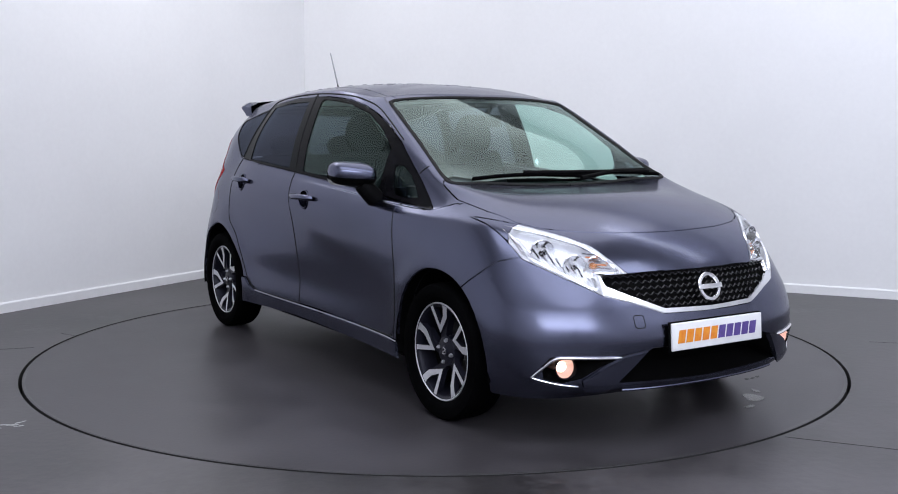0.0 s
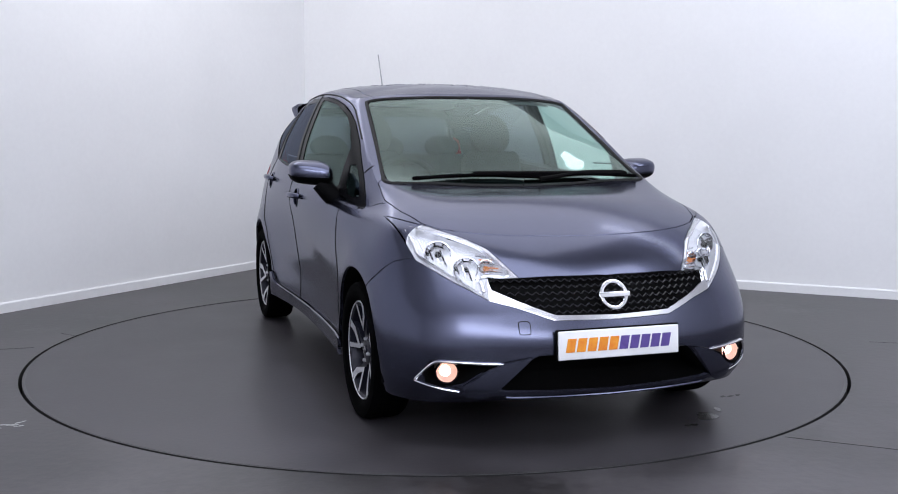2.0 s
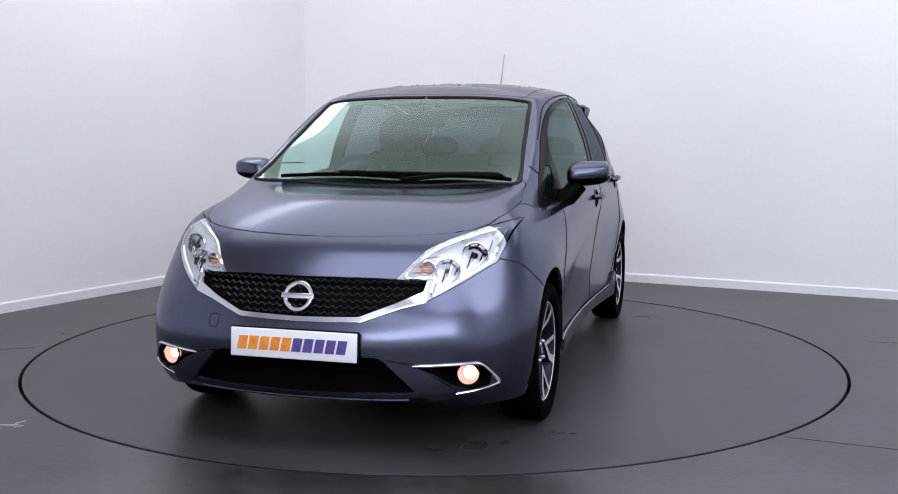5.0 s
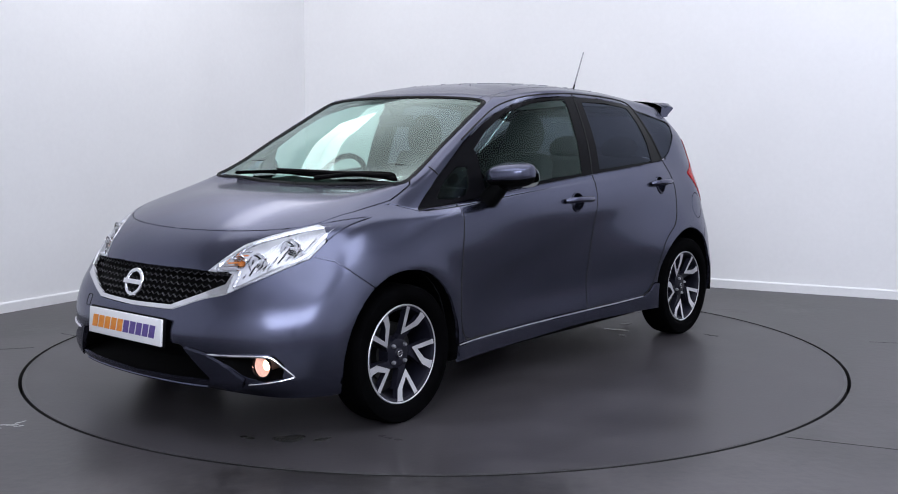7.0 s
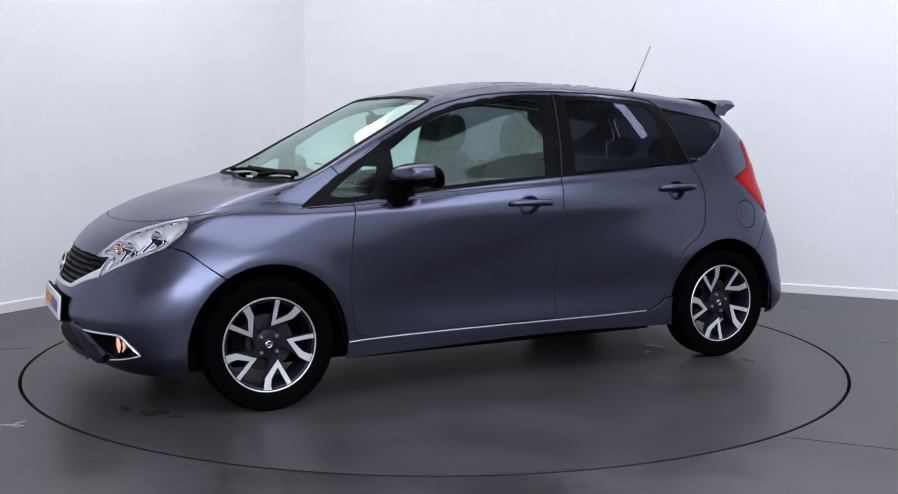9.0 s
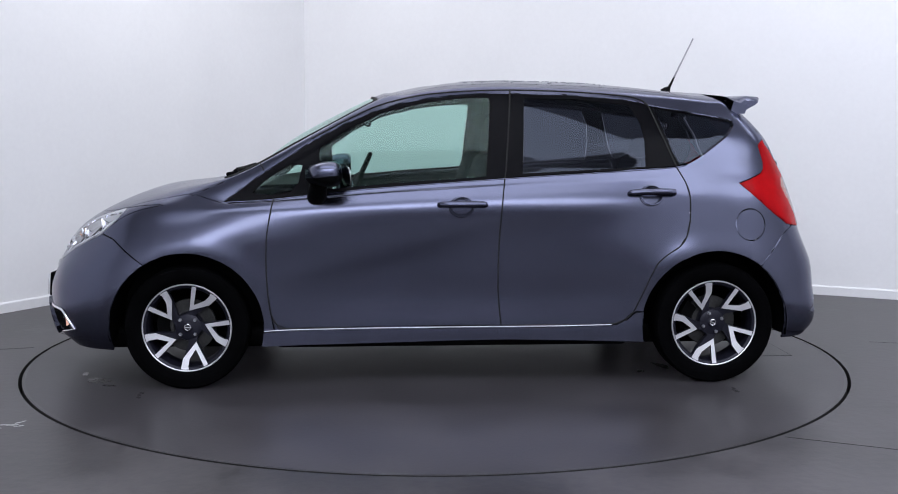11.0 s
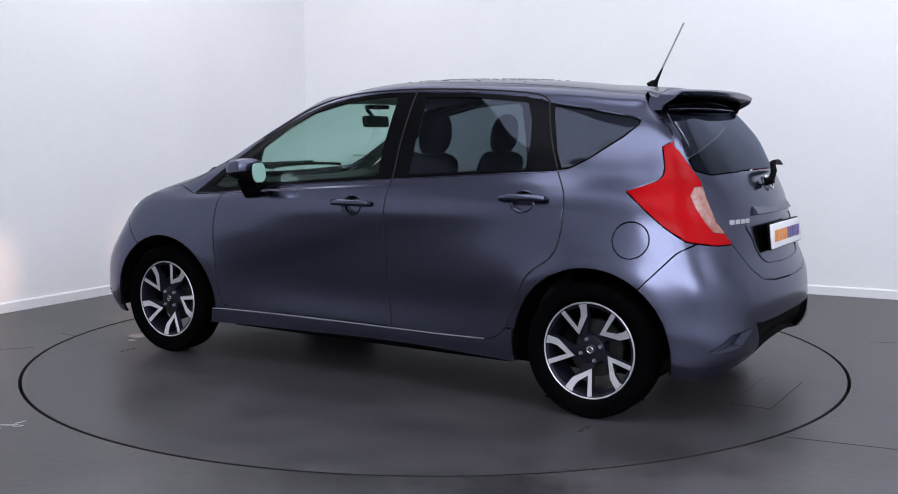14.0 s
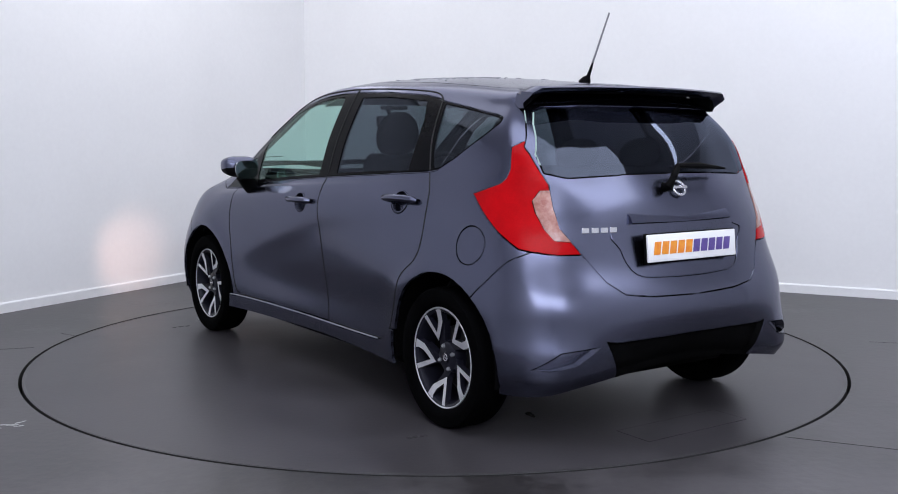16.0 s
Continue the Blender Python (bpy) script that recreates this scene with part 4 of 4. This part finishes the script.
part("plate_recess_edge", bm, PAINT, car)
for k in range(4):
    y = .490 - .040 * k
    c = on_skin((-3, y, .862), (1, 0, 0), .002)
    bm = bmesh.new()
    box(bm, (-.003, -.0155, -.011), (.003, .0155, .011), .002)
    bmesh.ops.transform(bm, matrix=pose(*c, 0, 0, -20), verts=bm.verts)
    part("chrome_bar", bm, CHROME, car, smooth=False)
bm = bmesh.new()
tube(bm, [(-1.840, .085, 1.024), (-1.868, .083, 1.030), (-1.874, .065, 1.072), (-1.856, .025, 1.112)], [.022, .020, .015, .012], 10)
wiper = part("rear_wiper", bm, BLACK_PLASTIC, car)
bm = bmesh.new()
tube(bm, [(-1.862, .03, 1.113), (-1.845, -.12, 1.110), (-1.815, -.31, 1.095)], [.011, .013, .005], 8)
part("blade", bm, BLACK_PLASTIC, wiper)

# spoiler
bm = bmesh.new()
rows = []
for y in np.linspace(-.575, .575, 31):
    a = abs(y) / .575
    drop = .012 * a ** 2 + .022 * max(0, (a - .92) / .08) ** 2
    tip = -1.648 + .060 * a ** 2 + .012 * max(0, (a - .9) / .1) ** 2
    zt = 1.441 - drop
    top = np.interp(a, [0, .5, .85, .96, 1], [1.458, 1.450, 1.436, 1.425, 1.405])
    under = np.interp(a, [0, .86, .93, 1], [1.414, 1.408, 1.372, 1.345])
    rows.append([bm.verts.new(p) for p in ((-1.37 - .085 * a ** 6, y * .97, top + .004), (-1.47 - .02 * a ** 6, y * .985, top - .004 * (1 - a) - .006), (tip + .07, y, zt + .006), (tip + .01, y, zt + .002), (tip, y, zt - .005), (tip + .012, y, zt - .016),
                                           (tip + .06, y, zt - .022 - .02 * a ** 8), (-1.512, y * .985, under), (-1.44, y * .97, under + .012 - .012 * a ** 6))])
for a, b in zip(rows, rows[1:]):
    for k in range(8):
        f = bm.faces.new((a[k], b[k], b[k + 1], a[k + 1]))
        f.material_index = 1 if k >= 6 else 0
bm.faces.new(rows[0])
bm.faces.new(list(reversed(rows[-1])))
bmesh.ops.recalc_face_normals(bm, faces=bm.faces)
part("spoiler", bm, [PAINT, BLACK_PLASTIC], car, "roof spoiler, black below")

# aerial
bm = bmesh.new()
tube(bm, [(-1.245, 0, 1.470), (-1.262, 0, 1.490), (-1.272, 0, 1.502), (-1.300, 0, 1.560)], [.030, .020, .009, .0045], 10)
aerial = part("aerial", bm, BLACK_PLASTIC, car, "thin black roof aerial")
bm = bmesh.new()
tube(bm, [(-1.298, 0, 1.558), (-1.402, 0, 1.774)], [.0048, .0040], 8)
part("mast", bm, mottle(material("grey_mast", (0.3, 0.3, 0.32), 0.4, 0.5), (0.26, 0.26, 0.28), (0.34, 0.34, 0.36), (8, 90), 0), aerial, "thin grey mast")

# wipers on the screen
for y0, y1, z1 in ((.10, .62, 1.032), (-.52, .12, 1.036)):
    def at_screen(y, z, lift):
        p = on_skin((3, abs(y) + 1e-4, z), (-1, 0, 0), lift)
        return Vector((p.x, math.copysign(p.y, y), p.z))
    bm = bmesh.new()
    tube(bm, [at_screen(y0 if y0 > 0 else .58, 1.008 if y0 > 0 else 1.03, .02), at_screen((y0 + y1) / 2, 1.030, .03), at_screen(y1 - .06 if y0 > 0 else y0 + .3, z1, .03)], [.012, .010, .007], 8)
    w = part("wiper", bm, BLACK_PLASTIC, car)
    bm = bmesh.new()
    tube(bm, [at_screen(y0 + (y1 - y0) * k / 8, 1.020 + .012 * math.sin(math.pi * k / 8), .016) for k in range(9)], .010, 6)
    part("blade", bm, RUBBER, w)

# mirrors, handles, seams
for s in (1, -1):
    bm = bmesh.new()
    bmesh.ops.create_uvsphere(bm, u_segments=36, v_segments=22, radius=1.0)
    for v in bm.verts:
        x, y, z = v.co
        sx = math.copysign(abs(x) ** .62, x)
        sy = math.copysign(abs(y) ** .56, y)
        sz = math.copysign(abs(z) ** .68, z)
        px = .622 + (.118 if x > 0 else .080) * sx
        py = .898 + .102 * sy
        pz = 1.046 + (.072 if z > 0 else .058) * sz * (1 - .25 * max(0, sx)) * (.86 + .14 * -sy if z > 0 else 1)
        px -= .040 * (sy + 1) / 2 * max(0, x + .6)
        pz += .012 * sy
        v.co = (max(px, .540), py, pz)
    top = bmesh.ops.bisect_plane(bm, geom=bm.verts[:] + bm.edges[:] + bm.faces[:], plane_co=(.6, .9, 1.040), plane_no=(.12, 0, 1))
    low = bm.copy()
    for b, keep_top in ((bm, True), (low, False)):
        gone = [f for f in b.faces if ((f.calc_center_median() - Vector((.6, .9, 1.040))).dot(Vector((.12, 0, 1))) > 0) != keep_top]
        bmesh.ops.delete(b, geom=gone, context="FACES")
    mirror = part("door_mirror", mirrored(bm, s), PAINT, car, "grey door mirror on a black foot")
    part("housing", mirrored(low, s), BLACK_PLASTIC, mirror)
    bm = bmesh.new()
    slab(bm, [(.5265, .893 + .078 * math.copysign(abs(math.cos(a)) ** .7, math.cos(a)), 1.036 + .050 * math.copysign(abs(math.sin(a)) ** .7, math.sin(a))) for a in (2 * math.pi * k / 28 for k in range(28))], (-.002, 0, 0))
    bmesh.ops.transform(bm, matrix=pose(.521, .893, 1.036, 0, 4, 17) @ pose(-.521, -.893, -1.036), verts=bm.verts)
    part("mirror_glass", mirrored(bm, s), material("mirror_silver", (0.9, 0.92, 0.92), 0.02, 1.0), mirror, smooth=False)
    bm = bmesh.new()
    tube(bm, [(.670, .745, .900), (.670, .785, .918), (.665, .825, .960), (.655, .86, 1.00)], [.050, .050, .046, .042], 12)
    part("foot", mirrored(bm, s), BLACK_PLASTIC, mirror)
    for xc, zc, which in ((-.033, .896, "front"), (-.970, .949, "rear")):
        bm = bmesh.new()
        ends = [on_skin((xc + d, 1.6, zc), (0, -1, 0), l) for d, l in ((.112, .004), (.104, .020), (.06, .031), (0, .034), (-.06, .032), (-.104, .022), (-.112, .004))]
        tube(bm, ends, [.013, .015, .016, .016, .017, .016, .013], 10)
        handle = part("door_handle", mirrored(bm, s), PAINT, car)
        bm = bmesh.new()
        tube(bm, [Vector(on_skin((xc + .055 * math.cos(a), 1.6, zc - .008 + .046 * math.sin(a)), (0, -1, 0), .0012)) for a in (2 * math.pi * k / 28 for k in range(28))], .0035, 6, True)
        part("cup_edge", mirrored(bm, s), PAINT, handle)
    for pts, r in (([(.955, 1.095), (.93, 1.055)], .0028), ([(.70, 1.212), (.55, 1.292), (.40, 1.365), (.27, 1.405), (.13, 1.432), (-.05, 1.448), (-.28, 1.456), (-.58, 1.450), (-.86, 1.432), (-.955, 1.413), (-.99, 1.385)], .0038),
                   ([(-.285, 1.455), (-.262, 1.2), (-.250, 1.06)], .0040), ([(-.99, 1.39), (-1.05, 1.22), (-1.105, 1.085)], .0038), ([(1.125, .903), (.93, .915), (.74, .935), (.393, .972), (-.228, 1.019), (-.724, 1.050), (-1.08, 1.073), (-1.16, 1.085)], .0024)):
        bm = bmesh.new()
        tube(bm, from_side(pts, .0005, 5), r, 6)
        # the thinnest tube is a bead added for the highlight on the panel edge
        part("seam" if r != .0024 else "waist_highlight_bead", mirrored(bm, s), GAP if r != .0024 else PAINT, car)
    for pts in (DOOR_F[:9], B_LINE, DOOR_R[6:-1]):
        bm = bmesh.new()
        tube(bm, from_side(pts, -.0008, 4), .0034, 6)
        part("door_seam", mirrored(bm, s), GAP, car)
    # inner faces of the doors and the pillars
    panel("door_card", ["front_door", "rear_door", "front_wing"], FABRIC, car, sides=(s,), lift=-.07, gap=0, skirt=0)
panel("headliner", ["roof"], HEADLINER, car, "light grey headliner", lift=-.035, gap=0, skirt=0)


# edge of the screen, and a painted highlight along the sills
for s in (1, -1):
    bm = bmesh.new()
    tube(bm, from_front([(.004, 1.4275), (.20, 1.4265), (.40, 1.4185), (.50, 1.409), (.545, 1.399), (.560, 1.38), (.594, 1.25), (.632, 1.10), (.648, 1.05), (.640, 1.018), (.45, 1.012), (.24, 1.001), (.004, .996)], .0, 6), .0085, 6)
    part("screen_seal", mirrored(bm, s), GAP, car)
    bm = bmesh.new()
    # silver tube in place of the highlight on the skirt's ledge
    tube(bm, from_side([(.93, .283), (.82, .286), (.4, .288), (0, .289), (-.46, .291), (-.78, .299)], .012, 5), .0028, 6)
    part("sill_highlight", mirrored(bm, s), LIP, car, "thin silver bead standing in for the sill's highlight")


bm = bmesh.new()
tube(bm, [Vector((p.x, -p.y, p.z)) for p in (on_skin((3, .37 + .022 * math.copysign(abs(math.cos(a)) ** .4, math.cos(a)), .505 + .024 * math.copysign(abs(math.sin(a)) ** .4, math.sin(a))), (-1, 0, 0), .0003) for a in (2 * math.pi * k / 28 for k in range(28)))], .0016, 5, True)
part("towing_eye_cover_edge", bm, GAP, car)

# cabin
def seat(y, x, wide, name, heads):
    bm = bmesh.new()
    box(bm, (-.27, -wide / 2, .40), (.25, wide / 2, .56), .05)
    thing = part(name, bm, FABRIC, car, "dark fabric seat")
    thing.matrix_basis = pose(x, y, 0)
    bm = bmesh.new()
    box(bm, (-.07, -wide / 2 + .01, 0), (.06, wide / 2 - .01, .66 if heads == 1 else .62), .05, pose(-.24, 0, .50, 0, -17, 0))
    for v in bm.verts:
        if v.co.z > .85 and heads == 1:
            v.co.y *= 1 - .30 * min(1, (v.co.z - .85) / .27)
    part("backrest", bm, FABRIC, thing)
    for k in range(heads):
        yy = 0 if heads == 1 else (k - 1) * .40
        zz = 1.235 if heads == 1 else 1.15
        xx = -.44 if heads == 1 else -.43
        bm = bmesh.new()
        bmesh.ops.create_uvsphere(bm, u_segments=20, v_segments=14, radius=1)
        for v in bm.verts:
            u = v.co.copy()
            v.co = (xx + .055 * u.x - .02 * u.z, yy + .125 * math.copysign(abs(u.y) ** .7, u.y) * (1 - .22 * max(0, u.z)), zz + (.115 if heads == 1 else .07) * math.copysign(abs(u.z) ** .8, u.z))
        part("headrest", bm, FABRIC, thing)
        for d in (-.05, .05):
            bm = bmesh.new()
            tube(bm, [(xx, yy + d, zz - .05), (xx + .01, yy + d, zz - .16)], .006, 6)
            part("headrest_post", bm, STEEL, thing)


seat(.37, .22, .50, "front_seat", 1)
seat(-.37, .22, .50, "front_seat", 1)
seat(0, -.78, 1.25, "rear_seat", 3)
bm = bmesh.new()
rows = []
for y in np.linspace(-.68, .68, 21):
    hood = .03 * math.exp(-((y + .37) / .17) ** 2)
    rows.append([bm.verts.new((x, y, z)) for x, z in ((1.04, .965), (.92, .985 + hood * .3), (.76, .990 + hood), (.66, .975 + hood), (.62, .93), (.64, .85), (.68, .62), (.80, .45))])
for a, b in zip(rows, rows[1:]):
    for k in range(7):
        bm.faces.new((a[k], b[k], b[k + 1], a[k + 1]))
bmesh.ops.recalc_face_normals(bm, faces=bm.faces)
dash = part("dashboard", bm, BLACK_PLASTIC, car)
for y in (.10, -.10, .62, -.62):
    bm = bmesh.new()
    tube(bm, [(.618, y + .045 * math.cos(a), .915 + .040 * math.sin(a)) for a in (2 * math.pi * k / 20 for k in range(20))], .006, 6, True)
    part("air_vent", bm, LIP, dash)
bm = bmesh.new()
M = pose(.50, -.37, .945, 0, -25, 0)
tube(bm, [M @ Vector((0, .185 * math.cos(a), .185 * math.sin(a))) for a in (2 * math.pi * k / 36 for k in range(36))], .015, 8, True)
steer = part("steering_wheel", bm, BLACK_PLASTIC, car)
bm = bmesh.new()
box(bm, (-.02, -.075, -.07), (.03, .075, .06), .02, M)
for a in (10, 170, 270):
    tube(bm, [M @ Vector((0, .05 * math.cos(radians(a)), .05 * math.sin(radians(a)))), M @ Vector((0, .18 * math.cos(radians(a)), .18 * math.sin(radians(a))))], .013, 6)
tube(bm, [M @ Vector((0, 0, 0)), M @ Vector((.25, 0, -.03))], .03, 8)
part("boss", bm, BLACK_PLASTIC, steer)
bm = bmesh.new()
box(bm, (-.015, -.115, -.033), (.02, .115, .033), .014, pose(.43, -.005, 1.305, 0, 8, 0))
mir = part("rear_view_mirror", bm, BLACK_PLASTIC, car)
bm = bmesh.new()
tube(bm, [(.44, 0, 1.32), (.49, 0, 1.375)], .012, 8)
box(bm, (.38, -.075, 1.375), (.46, .075, 1.40), .012)
part("stalk", bm, BLACK_PLASTIC, mir)
bm = bmesh.new()
slab(bm, [(-1.28, -.62, .93), (-1.66, -.52, .95), (-1.66, .52, .95), (-1.28, .62, .93)], (0, 0, .02))
part("parcel_shelf", bm, FABRIC, car, smooth=False)

# water on the roof
WATER = material("water", (0.25, 0.26, 0.28), 0.04, 0.0, Specular_IOR_Level=0.6)
bm = bmesh.new()
rnd = random.Random(4)
spots = [(rnd.uniform(-.75, -.15), rnd.gauss(0, .22)) for _ in range(14)]
for k in range(330):
    cx, cy = rnd.choice(spots)
    x, y = cx + rnd.gauss(0, .12), cy + rnd.gauss(0, .10)
    if not (-1.2 < x < .3 and abs(y) < .47):
        continue
    p = on_skin((x, abs(y) + 1e-4, 2.2), (0, 0, -1), 0)
    if p is None:
        continue
    r = rnd.uniform(.003, .010)
    g = bmesh.ops.create_icosphere(bm, subdivisions=1, radius=1)["verts"]
    st, tw = rnd.uniform(1, 1.9), rnd.uniform(0, 180)
    bmesh.ops.transform(bm, matrix=pose(x, y, p.z + .0012, 0, 0, tw) @ Matrix.Diagonal((r * st, r, .0032, 1)), verts=g)
tagged(part("water_drops", bm, WATER, car, "scattered water drops"), kind="stuff")
half.free()


def motions():
    """The deck turns, and the car on it."""
    turn = [(0.0, 32.16), (0.5, 31.15), (1.0, 28.45), (1.5, 24.39), (2.0, 18.48), (2.5, 12.76), (3.0, 6.64), (3.5, 1.03), (4.0, -5.09), (4.5, -10.8), (5.0, -16.7), (5.5, -22.5), (6.0, -28.4),
            (6.5, -34.14), (7.0, -40.20), (7.5, -45.88), (8.0, -51.93), (8.5, -57.58), (9.0, -63.72), (9.5, -69.4), (10.0, -75.2), (10.5, -81.0), (11.0, -86.8), (11.5, -92.55),
            (12.0, -98.67), (12.5, -104.29), (13.0, -110.44), (13.5, -116.19), (14.0, -122.45), (14.5, -128.10), (15.0, -134.33), (15.5, -140.01), (16.0, -146.08)]
    walk(turntable, [(t, pose(0, 0, 0, 0, 0, a)) for t, a in turn])
    walk(car, [(t, pose(0, 0, 0, 0, 0, a - 90) @ pose(-.041, .052, 0)) for t, a in turn])


motions()
